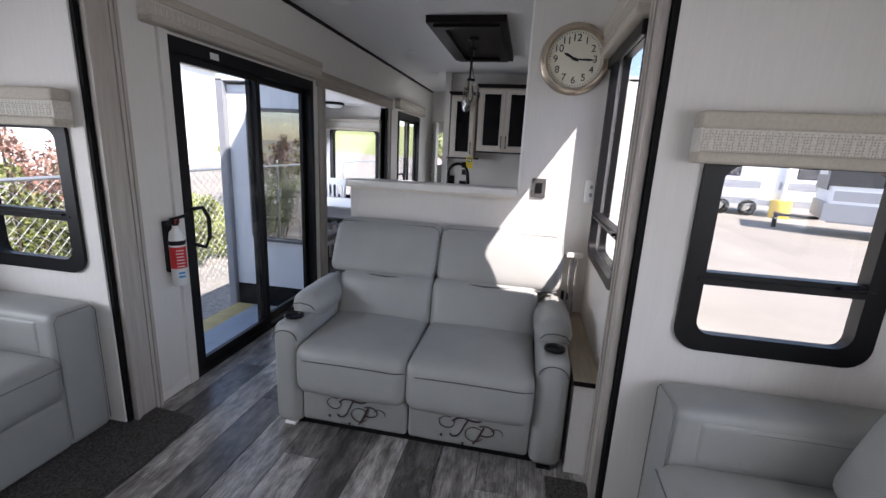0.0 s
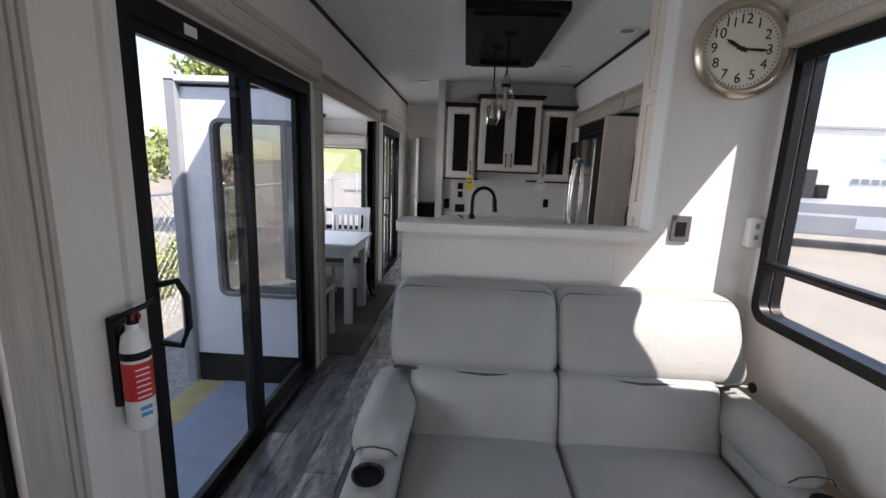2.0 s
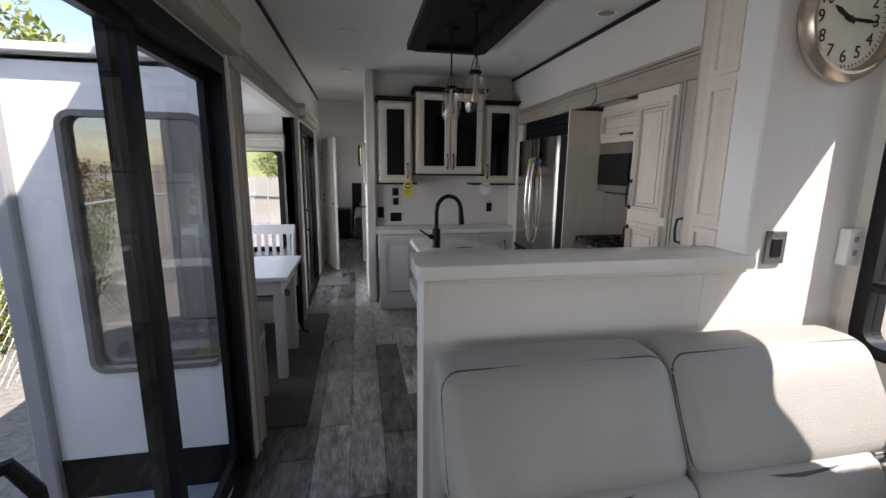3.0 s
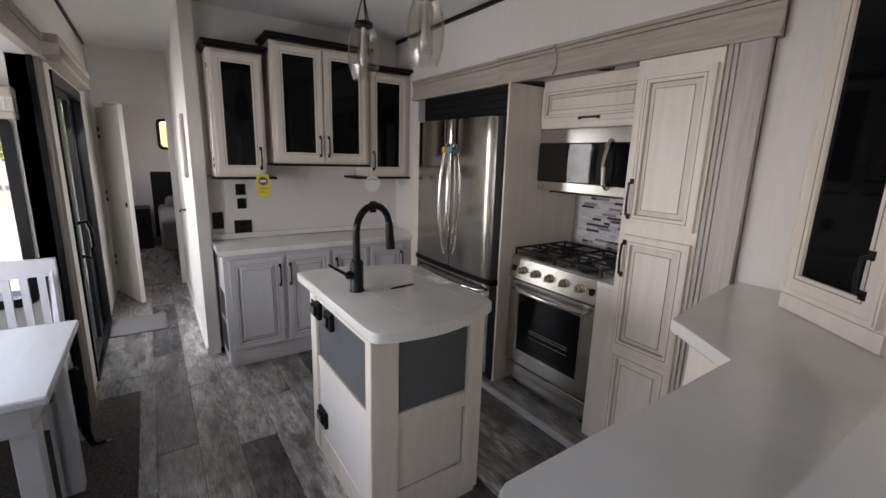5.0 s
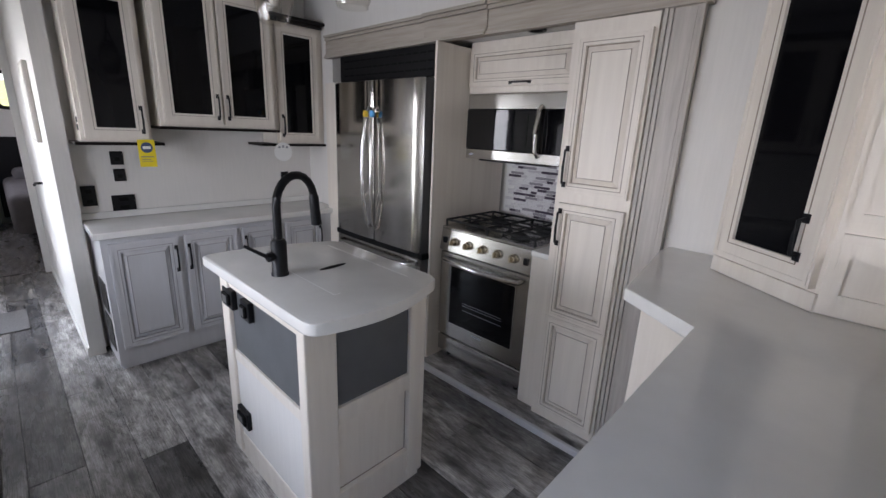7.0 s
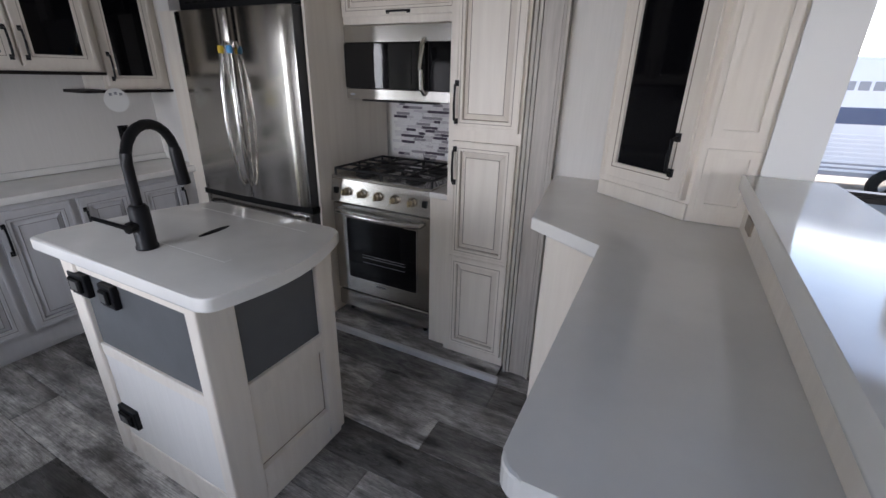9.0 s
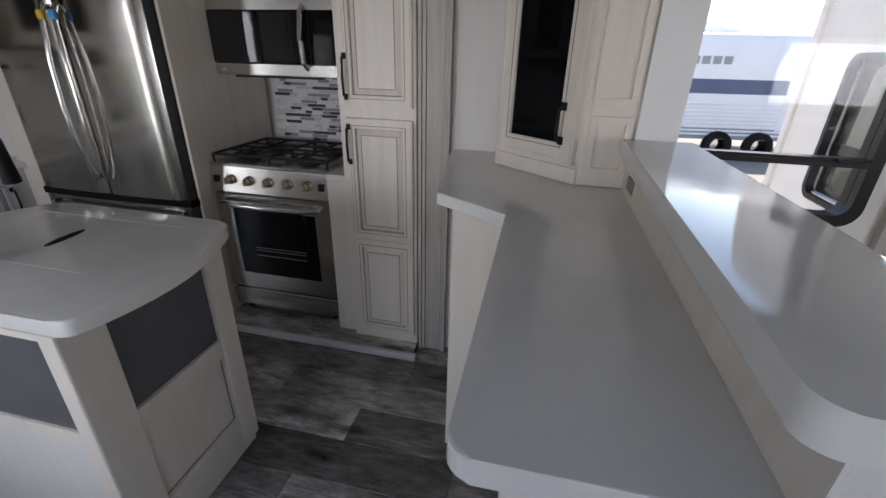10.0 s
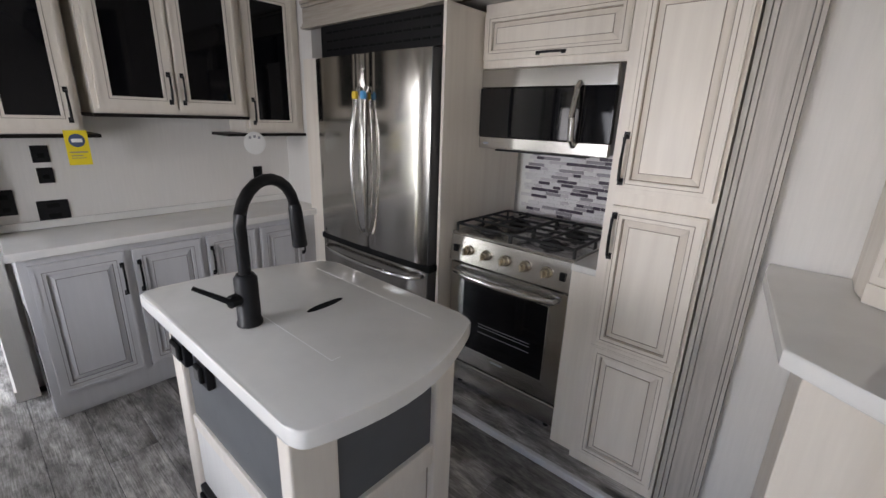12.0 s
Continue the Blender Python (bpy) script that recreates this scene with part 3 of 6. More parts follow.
rv_window("window_1", FACE_S(-2.09, 2.645, 1.122), 0.54, 0.645, -0.086, "black-framed window with rounded corners over the sofa", thick=0.035)
rv_window("window_2", FACE_S(0.982, 2.645, 1.115), 0.545, 0.645, -0.088, "black-framed window with rounded corners over the sofa", thick=0.04)
rv_window("window_3", FACE_W(XR, 3.275, 1.395), 0.70, 1.04, -0.31, "black-framed window beside the loveseat")
struct("trim_shade_cassette", B((XR - 0.035, XR - 0.017, 2.92, 3.63, 1.85, 1.905), bevel=0.004), M_BLACK, "black roller shade cassette under the valance")
rv_window("window_4", pose(-2.125, 4.80, 1.07, 0, 0, 180), 0.57, 1.20, -0.40, "tall window of the dining slide-out", M_TINT, M_GREYFRAME)
struct("trim_dining_roof_rail", B((-2.70, -1.79, 4.70, 4.745, 1.905, 1.945), bevel=0.006), M_GEL, "pale grey roof rail of the slide-out")
rv_window("window_5", FACE_S(-2.135, 6.55, 1.155), 0.63, 0.87, -0.25, "black-framed dining window")
# Unseen window, added as an opening for the west lounge lamp.
rv_window("window_7", FACE_E(LX, 1.05, 1.30), 1.70, 0.70, None, "wide unseen window behind the sofa")
rv_window("window_8", FACE_W(RX, 0.85, 1.30), 1.70, 0.70, None, "wide unseen window behind the sofa")
# Out of view; added as an opening for the dining lamp.
rv_window("window_9", FACE_E(DX, 5.67, 1.20), 1.38, 0.84, None, "wide unseen window added to the dining slide-out")
rv_window("window_6", FACE_S(-0.875, 11.9, 1.69), 0.51, 0.42, None, "small bedroom window")


def sheet_x(x, y0, y1, z0, z1):
    """A single pane in y, z."""
    bm = bmesh.new()
    bm.faces.new([bm.verts.new(p) for p in ((x, y0, z0), (x, y1, z0), (x, y1, z1), (x, y0, z1))])
    return bm


def patio_door(name, y0, y1, top, label):
    """A two-leaf sliding glass door in the west wall, with its black frame, leaves, panes and pull."""
    x0, x1 = XL - 0.08, XL + 0.012
    fr = struct(name, B((x0, x1, y0, y0 + 0.05, 0, top), (x0, x1, y1 - 0.05, y1, 0, top), (x0, x1, y0 + 0.05, y1 - 0.05, top - 0.075, top), (x0, x1, y0 + 0.05, y1 - 0.05, 0.0, 0.035)), M_BLACK, label)
    mid = (y0 + y1) / 2
    for a, b, x in ((y0 + 0.05, mid + 0.03, XL - 0.005), (mid - 0.03, y1 - 0.05, XL - 0.045)):
        leaf = part("leaf", B((x - 0.028, x, a, a + 0.045, 0.036, top - 0.076), (x - 0.028, x, b - 0.045, b, 0.036, top - 0.076), (x - 0.028, x, a + 0.045, b - 0.045, 0.036, 0.09), (x - 0.028, x, a + 0.045, b - 0.045, top - 0.115, top - 0.076)), M_BLACK, fr)
        p = part("glass_pane", sheet_x(x - 0.014, a + 0.04, b - 0.04, 0.085, top - 0.11), M_PANE, leaf)
        p.visible_shadow = False
    part("sill_track", B((XL - 0.07, XL - 0.02, y0 + 0.06, y1 - 0.06, 0.036, 0.044)), M_CHROME, fr)
    hy = y0 + 0.075
    part("pull_handle", tube([(XL, hy, 0.81), (XL + 0.05, hy + 0.03, 0.79), (XL + 0.066, hy + 0.05, 0.85), (XL + 0.066, hy + 0.05, 0.96), (XL + 0.05, hy + 0.03, 1.02), (XL, hy, 1.01)], 0.012, 8), M_BLACK, fr, smooth=True)
    return fr


d1 = patio_door("door_1", 3.10, 4.60, 1.90, "black-framed sliding glass patio door")
part("sticker", B((XL + 0.0125, XL + 0.014, 3.40, 3.47, 1.84, 1.875)), M_WHITE, d1, "small white sticker")
patio_door("door_2", 7.05, 8.25, 1.88, "second black-framed sliding glass door in the hallway")
struct("trim_door_jamb", B((XL, XL + 0.02, 3.045, 3.098, 0, 1.93), (XL, XL + 0.02, 4.602, 4.655, 0, 1.93)), M_WALL, "pale door jamb")


def valance(at, w, h, d, m, label):
    """A padded window valance box with a woven band."""
    v = thing("window_valance", at, label, "valance", "window valances")
    part("upper_rail", xform(soft(-w / 2, w / 2, -d, 0, h * 0.66, h, 0.012), m), M_FABRIC, v, smooth=True)
    part("lower_rail", xform(soft(-w / 2, w / 2, -d, 0, 0, h * 0.24, 0.012), m), M_FABRIC, v, smooth=True)
    band = B((-w / 2 + 0.004, w / 2 - 0.004, -d + 0.008, -0.002, h * 0.22, h * 0.68))
    bd = part("woven_band", xform(band, m), M_WEAVE, v)
    bm = bmesh.new()
    n = max(8, int(w / 0.0085))
    for i in range(n):
        x = -w / 2 + 0.010 + (w - 0.020) * i / (n - 1)
        for k in range(8):
            if (i % 4 == 3 and k % 3) or (k % 4 == 3 and i % 2):
                continue
            z = h * (0.25 + 0.052 * k)
            a, c = (0.0030, 0.0012) if (i + k) % 2 else (0.0012, 0.0030)
            f = -d + 0.0072
            vs = [bm.verts.new(p) for p in ((x - a, f, z - c), (x + a, f, z - c), (x + a, f, z + c), (x - a, f, z + c), (x, f - 0.003, z))]
            for j in range(4):
                bm.faces.new((vs[j], vs[(j + 1) % 4], vs[4]))
    tagged(part("stitches", xform(bm, m), M_STITCH, bd), kind="stuff")
    return v


valance((-2.09, 2.66, 1.42), 0.68, 0.152, 0.085, FACE_S(-2.09, 2.643, 1.42), "taupe padded window valance with a cream woven band")
valance((1.01, 2.66, 1.403), 0.76, 0.155, 0.085, FACE_S(1.01, 2.643, 1.403), "taupe padded window valance with a cream woven band")
valance((-2.13, 6.54, 1.58), 0.74, 0.14, 0.085, FACE_S(-2.13, 6.54, 1.58), "cream padded valance over the dining window")
valance((XL, 3.85, 1.915), 1.70, 0.14, 0.08, FACE_E(XL, 3.80, 1.915), "long taupe padded valance over the patio door")
valance((XR, 3.25, 1.91), 0.78, 0.16, 0.075, FACE_W(XR, 3.265, 1.91), "taupe padded valance over the window")
valance((XL, 7.65, 1.90), 1.45, 0.14, 0.08, FACE_E(XL, 7.62, 1.90), "taupe padded valance over the hallway door")


# ---- cabinet doors ----
def pull(parent, m, x, z0, z1, mt=None):
    """A black bow pull with two feet."""
    pts = [(x, 0.0, z0), (x, -0.022, z0 + 0.006), (x, -0.027, (z0 + z1) / 2), (x, -0.022, z1 - 0.006), (x, 0.0, z1)]
    return part("handle", xform(merged(tube(pts, 0.0055, 8), B((x - 0.009, x + 0.009, -0.004, 0, z0 - 0.012, z0 + 0.012), (x - 0.009, x + 0.009, -0.004, 0, z1 - 0.012, z1 + 0.012))), m), mt or M_BLACK, parent, "black metal handle")


def pull_flat(parent, m, x0, x1, z):
    return part("handle", xform(merged(tube([(x0, 0, z), (x0 + 0.006, -0.022, z), ((x0 + x1) / 2, -0.027, z), (x1 - 0.006, -0.022, z), (x1, 0, z)], 0.0055, 8), B((x0 - 0.01, x0 + 0.01, -0.004, 0, z - 0.008, z + 0.008), (x1 - 0.01, x1 + 0.01, -0.004, 0, z - 0.008, z + 0.008))), m), M_BLACK, parent, "black metal handle")


def glaze_lines(x0, x1, z0, z1, y, t=0.0035):
    rect = lambda i: [(x0 + i, z0 + i), (x1 - i, z0 + i), (x1 - i, z1 - i), (x0 + i, z1 - i)]
    return ring(rect(0), rect(t), y, y + 0.004)


def cab_door(parent, m, x0, x1, z0, z1, wood, glaze, glass=False, handle=None, rail=0.055, name="door"):
    """A framed door on the plane y=0 of m: rails, moulding, glaze in the grooves and a raised panel or dark glass."""
    t = 0.022
    rect = lambda i: [(x0 + i, z0 + i), (x1 - i, z0 + i), (x1 - i, z1 - i), (x0 + i, z1 - i)]
    d = part(name, xform(ring(rect(0), rect(rail), -t, 0), m), wood, parent)
    part("bead", xform(ring(rect(0.006), rect(0.016), -t - 0.003, -t), m), wood, d)
    r = rail
    if glass:
        part("pane", xform(B((x0 + r, x1 - r, -0.012, -0.006, z0 + r, z1 - r)), m), M_BGLASS, d, "dark tinted glass pane")
    else:
        b = bmesh.new()
        ia, ib, ja, jb = x0 + r + 0.004, x1 - r - 0.004, z0 + r + 0.004, z1 - r - 0.004
        c = min(0.024, (ib - ia) * 0.2)
        lo = [b.verts.new(p) for p in ((ia, -0.008, ja), (ib, -0.008, ja), (ib, -0.008, jb), (ia, -0.008, jb))]
        hi = [b.verts.new(p) for p in ((ia + c, -0.019, ja + c), (ib - c, -0.019, ja + c), (ib - c, -0.019, jb - c), (ia + c, -0.019, jb - c))]
        b.faces.new(hi)
        for i in range(4):
            b.faces.new((lo[i], lo[(i + 1) % 4], hi[(i + 1) % 4], hi[i]))
        part("raised_panel", xform(b, m), wood, d)
        part("backing", xform(B((x0 + r, x1 - r, -0.006, 0, z0 + r, z1 - r)), m), glaze, d)
        part("glaze_line", xform(glaze_lines(x0 + r + c + 0.002, x1 - r - c - 0.002, z0 + r + c + 0.002, z1 - r - c - 0.002, -0.0205, 0.0025), m), glaze, d)
    part("glaze_edge", xform(glaze_lines(x0 + r - 0.014, x1 - r + 0.014, z0 + r - 0.014, z1 - r + 0.014, -t - 0.0015, 0.0025), m), glaze, d)
    if handle:
        hx, ha, hb = handle
        mm = m @ Matrix.Translation((0, -t, 0))
        pull(d, mm, hx, ha, hb)
    return d


# ---- kitchen: run along the end wall ----
cab = thing("base_cabinet", (-0.21, 6.98, 0), "grey painted base cabinet with four raised-panel doors", "cabinet")
part("body", B((-0.955, XR, 6.80, 7.195, 0.022, 0.795)), M_BASE, cab)
part("toe_kick", B((-0.945, XR, 6.81, 7.19, 0.0, 0.021)), M_BASE, cab)
part("side_vent", B((-0.9585, -0.955, 6.86, 7.05, 0.10, 0.30), (-0.9585, -0.955, 6.86, 7.05, 0.34, 0.52)), M_BLACK, cab, "black side grille")
xs = [(-0.925, -0.585), (-0.555, -0.245), (-0.215, 0.055), (0.085, 0.375)]
hs = [-0.605, -0.535, -0.195, 0.355]
for (a, b), hx in zip(xs, hs):
    cab_door(cab, FACE_S(0, 6.80, 0), a, b, 0.13, 0.765, M_BASE, M_GLAZE2, handle=(hx, 0.56, 0.70), rail=0.05)
ct = thing("back_countertop", (-0.2, 7.0, 0.797), "white quartz countertop on the grey base cabinet", "countertop")
part("slab", prism([(-0.985, 6.765), (XR - 0.002, 6.765), (XR - 0.002, 7.195), (-0.975, 7.195)], 0.797, 0.834, 0.006), M_QUARTZ, ct)
part("backsplash", B((-0.975, XR - 0.002, 7.178, 7.196, 0.836, 0.875), bevel=0.003), M_QUARTZ, ct)

def upper(x0, x1, z0, z1, y, doors, label, over_l=0.012, over_r=0.012):
    """A wall cabinet with dark glass doors, espresso crown and light rail."""
    c = thing("wall_cabinet", ((x0 + x1) / 2, 7.1, z0), label, "cabinet", "upper cabinets")
    part("body", B((x0, x1, y, 7.196, z0, z1)), M_CAB, c)
    part("crown", merged(B((x0 - 0.03, x1 + 0.03, y - 0.05, 7.19, z1 + 0.022, z1 + 0.042)), B((x0 - 0.015, x1 + 0.015, y - 0.03, 7.19, z1 + 0.001, z1 + 0.022))), M_DARK, c, "dark espresso crown moulding")
    part("light_rail", B((x0 - over_l, x1 + over_r, y - 0.025, 7.19, z0 - 0.017, z0 - 0.001)), M_DARK, c, "dark espresso bottom rail")
    if x1 == 0.500:
        part("filler_strip", B((x1 + 0.001, XR - 0.002, y + 0.004, 7.19, z0, z1)), M_CAB, c)
    n = len(doors)
    w = (x1 - x0) / n
    for i, side in enumerate(doors):
        a, b = x0 + i * w + 0.018, x0 + (i + 1) * w - 0.018 * (1 if i == n - 1 else 0.3)
        if i:
            a = x0 + i * w + 0.006
        cab_door(c, FACE_S(0, y, 0), a, b, z0 + 0.022, z1 - 0.02, M_CAB, M_GLAZE, True, ((b - 0.025) if side == 'r' else (a + 0.025), z0 + 0.06, z0 + 0.19), rail=0.056)
    return c


cl = upper(-0.935, -0.608, 1.30, 2.10, 6.97, ['r'], "whitewashed wall cabinet with a dark glass door", 0.03, 0.055)
for z in (1.36, 1.40, 1.98):
    part("hinge", B((-0.940, -0.935, 6.985, 7.0, z, z + 0.03)), M_BLACK, cl)
upper(-0.565, 0.132, 1.395, 2.195, 6.93, ['r', 'l'], "whitewashed double wall cabinet with dark glass doors")
upper(0.150, 0.500, 1.30, 2.10, 6.97, ['l'], "whitewashed wall cabinet with a dark glass door", 0.115, 0.028)


# ---- kitchen: slide-out run ----
sf = struct("floor_slide", B((0.40, KX, 4.58, 6.83, 0.0, 0.022)), M_SUBFLOOR, "raised floor of the kitchen slide-out")
fridge = thing("refrigerator", (0.75, 6.155, 0.024), "stainless steel french-door refrigerator with a bottom freezer drawer", "refrigerator")
part("body", B((0.475, 1.12, 5.725, 6.615, 0.03, 1.70), bevel=0.006), M_GREYDK, fridge, "dark grey side body")
def bowed(y0, y1, z0, z1, x, bow, yc, half):
    """A door front that swells gently outwards."""
    bm = bmesh.new()
    n = 10
    cols = []
    for i in range(n + 1):
        y = y0 + (y1 - y0) * i / n
        e = 0.012 if i in (0, n) else 0
        xf = x - bow * (1 - ((y - yc) / half) ** 2) + e
        cols.append([bm.verts.new((xf, y, z0)), bm.verts.new((xf, y, z1)), bm.verts.new((x + 0.06, y, z1)), bm.verts.new((x + 0.06, y, z0))])
    for a, b in zip(cols, cols[1:]):
        for k in range(4):
            bm.faces.new((a[k], a[(k + 1) % 4], b[(k + 1) % 4], b[k]))
    bm.faces.new(cols[0])
    bm.faces.new(list(reversed(cols[-1])))
    return bm


YC = 6.17
for a, b in ((5.722, YC - 0.004), (YC + 0.004, 6.62)):
    dd = part("door", bowed(a, b, 0.722, 1.715, 0.405, 0.014, YC, 0.47), M_STEEL, fridge, smooth=True)
    s = 1 if a > YC else -1
    y = YC + s * 0.032
    part("handle", tube([(0.385, y, 0.80), (0.362, y + s * 0.002, 0.85), (0.345, y + s * 0.012, 1.0), (0.340, y + s * 0.016, 1.16), (0.345, y + s * 0.012, 1.34), (0.362, y + s * 0.002, 1.51), (0.385, y, 1.56)], 0.0105, 10), M_CHROME, dd, "curved steel handle", smooth=True)
fz = part("freezer_drawer", bowed(5.722, 6.62, 0.09, 0.688, 0.405, 0.014, YC, 0.47), M_STEEL, fridge, smooth=True)
part("handle", tube([(0.40, 5.76, 0.65), (0.362, 5.80, 0.647), (0.345, 5.95, 0.642), (0.338, YC, 0.64), (0.345, 6.36, 0.642), (0.362, 6.52, 0.647), (0.40, 6.56, 0.65)], 0.011, 10), M_CHROME, fz, "curved steel handle", smooth=True)
part("door_edge", B((0.408, 0.47, 5.7165, 5.7215, 0.09, 1.715)), M_GREYDK, fridge, "dark door edge")
part("gasket", B((0.40, 0.46, 5.70, 6.615, 0.689, 0.721)), M_RUBBER, fridge, "dark gap between doors and drawer")
part("kick_plate", B((0.45, 0.50, 5.71, 6.60, 0.026, 0.085)), M_BLACK, fridge)
part("logo", B((0.4035, 0.412, 5.765, 5.81, 1.665, 1.68)), M_GREYBAND, fridge)
for dy, mt, nm in ((-0.03, M_BLUE, "blue"), (0.028, M_YELPAINT, "orange")):
    part("handle_tag", lathe([(0.001, -0.02), (0.014, -0.018), (0.0165, 0), (0.014, 0.018), (0.001, 0.02)], 14, (0.362, YC + dy + (0.004 if dy > 0 else -0.004), 1.52)), mt, fridge, nm + " protective tag", smooth=True)
gr = thing("vent_grille", (0.55, 6.155, 1.725), "black slotted vent panel over the refrigerator", "vent")
part("panel", B((0.50, 0.53, 5.70, 6.68, 1.735, 1.897)), M_BLACK, gr)
for k in range(3):
    for i in range(14):
        y = 5.76 + i * 0.063
        part("slot", B((0.496, 0.50, y, y + 0.045, 1.765 + k * 0.045, 1.775 + k * 0.045)), M_RUBBER, gr)
struct("trim_fridge_panels", B((0.458, 1.12, 5.690, 5.706, 0.024, 1.90), (0.46, 1.12, 6.66, 6.82, 0.024, 1.73)), M_CAB, "whitewashed panels beside the refrigerator")

pan = thing("pantry_cabinet", (0.7, 4.76, 0.024), "tall whitewashed pantry cabinet with raised-panel doors", "cabinet")
part("body", B((0.495, 1.12, 4.582, 4.922, 0.024, 1.897)), M_CAB, pan)
mp_ = FACE_W(0.495, 4.922, 0)
cab_door(pan, mp_, 0.03, 0.328, 1.200, 1.842, M_CAB, M_GLAZE, handle=(0.045, 1.235, 1.39), rail=0.042)
cab_door(pan, mp_, 0.03, 0.328, 0.60, 1.150, M_CAB, M_GLAZE, handle=(0.045, 0.965, 1.115), rail=0.042)
cab_door(pan, mp_, 0.03, 0.328, 0.080, 0.598, M_CAB, M_GLAZE, rail=0.042, name="lower_panel")

stv = thing("gas_range", (0.8, 5.355, 0.024), "stainless steel gas range with five knobs and black grates", "stove")
ya, yb = 5.034, 5.686
part("body", B((0.575, 1.12, ya, yb, 0.065, 0.872)), M_STEELH, stv)
od = part("oven_door", B((0.545, 0.574, ya + 0.004, yb - 0.004, 0.19, 0.735), bevel=0.004), M_STEELH, stv)
part("oven_window", B((0.5425, 0.5445, ya + 0.086, yb - 0.096, 0.285, 0.657)), M_BGLASS, od, "black oven glass")
part("window_trim", xform(ring(round_rect(yb - ya - 0.175, 0.380, 0.004, 3), round_rect(yb - ya - 0.184, 0.371, 0.003, 3), 0, 0.003), Matrix(((0, 1, 0, 0.5415), (1, 0, 0, (ya + yb) / 2 - 0.005), (0, 0, 1, 0.471), (0, 0, 0, 1)))), M_CHROME, od, "thin bright window trim")
part("oven_rack", merged(*[tube([(0.541, ya + 0.16, z), (0.541, yb - 0.2, z)], 0.0016, 5) for z in (0.43, 0.445, 0.40)]), M_GREYBAND, od)
part("oven_handle", tube([(0.545, ya + 0.05, 0.70), (0.515, ya + 0.055, 0.695), (0.500, ya + 0.15, 0.69), (0.495, (ya + yb) / 2, 0.688), (0.500, yb - 0.15, 0.69), (0.515, yb - 0.055, 0.695), (0.545, yb - 0.05, 0.70)], 0.015, 10), M_CHROME, od, "curved steel oven handle", smooth=True)
part("lower_drawer", B((0.550, 0.574, ya + 0.004, yb - 0.004, 0.07, 0.175), bevel=0.004), M_STEELH, stv)
part("badge", B((0.5435, 0.5455, 5.33, 5.40, 0.255, 0.265)), M_GREYBAND, stv)
kp = part("knob_panel", xform(prism([(0.0, 0.745), (0.575, 0.745), (0.575, 0.872), (0.018, 0.872)], 0, yb - ya), Matrix(((1, 0, 0, 0.538), (0, 0, 1, ya), (0, 1, 0, 0), (0, 0, 0, 1)))), M_STEELH, stv)
for i in range(5):
    y = ya + 0.115 + i * 0.106
    k = part("knob", lathe([(0.024, 0), (0.026, 0.006), (0.021, 0.010), (0.019, 0.030), (0.016, 0.034), (0.0005, 0.034)], 16, (0.548, y, 0.808), 'X'), M_KNOB, stv, "brass-toned metal knob", smooth=True)
    part("grip", B((0.497, 0.517, y - 0.004, y + 0.004, 0.792, 0.824), bevel=0.002), M_KNOB, k)
for y in (ya + 0.04, yb - 0.035):
    part("end_switch", B((0.538, 0.546, y - 0.012, y + 0.012, 0.79, 0.825)), M_BLACK, stv)
top = part("cooktop", B((0.552, 1.11, ya, yb, 0.873, 0.89), bevel=0.004), M_STEELH, stv)
for gx in (0.66, 0.92):
    for gy in (ya + 0.16, yb - 0.16):
        part("burner", lathe([(0.055, 0), (0.055, 0.008), (0.035, 0.010), (0.035, 0.022), (0.028, 0.026), (0.0005, 0.026)], 18, (gx, gy, 0.891)), M_IRON, top, smooth=True)
for gy0, gy1 in ((ya + 0.015, (ya + yb) / 2 - 0.004), ((ya + yb) / 2 + 0.004, yb - 0.015)):
    bars = [tube([(x, gy0, 0.925), (x, gy1, 0.925)], 0.007, 6) for x in (0.575, 0.70, 0.79, 0.88, 1.03)]
    bars += [tube([(0.575, y, 0.925), (1.03, y, 0.925)], 0.007, 6) for y in (gy0, (gy0 + gy1) / 2, gy1)]
    bars += [tube([(x, y, 0.889), (x, y, 0.925)], 0.007, 6) for x in (0.575, 0.79, 1.03) for y in (gy0, gy1)]
    bars += [tube([(gx + dx, gym, 0.932), (gx + dx * 0.4, gym, 0.932)], 0.006, 6) for gx in (0.66, 0.92) for dx in (-0.08, 0.08) for gym in ((gy0 + gy1) / 2 + 0.03,)]
    part("grate", merged(*bars), M_IRON, stv, "black cast-iron grate", smooth=True)
for y in (ya + 0.06, yb - 0.06):
    for x in (0.60, 1.05):
        part("foot", lathe([(0.014, 0.0), (0.014, 0.041)], 10, (x, y, 0.024)), M_BLACK, stv)
fil = thing("filler_cabinet", (0.75, 5.0, 0.024), "narrow whitewashed filler with a white top beside the range", "cabinet")
part("panel", B((0.525, 1.12, 4.925, 5.030, 0.024, 0.855)), M_CAB, fil)
part("slab", B((0.515, 1.12, 4.925, 5.031, 0.857, 0.885), bevel=0.003), M_QUARTZ, fil)
part("backsplash", B((0.525, 1.12, 4.925, 4.933, 0.887, 1.05)), M_QUARTZ, fil)

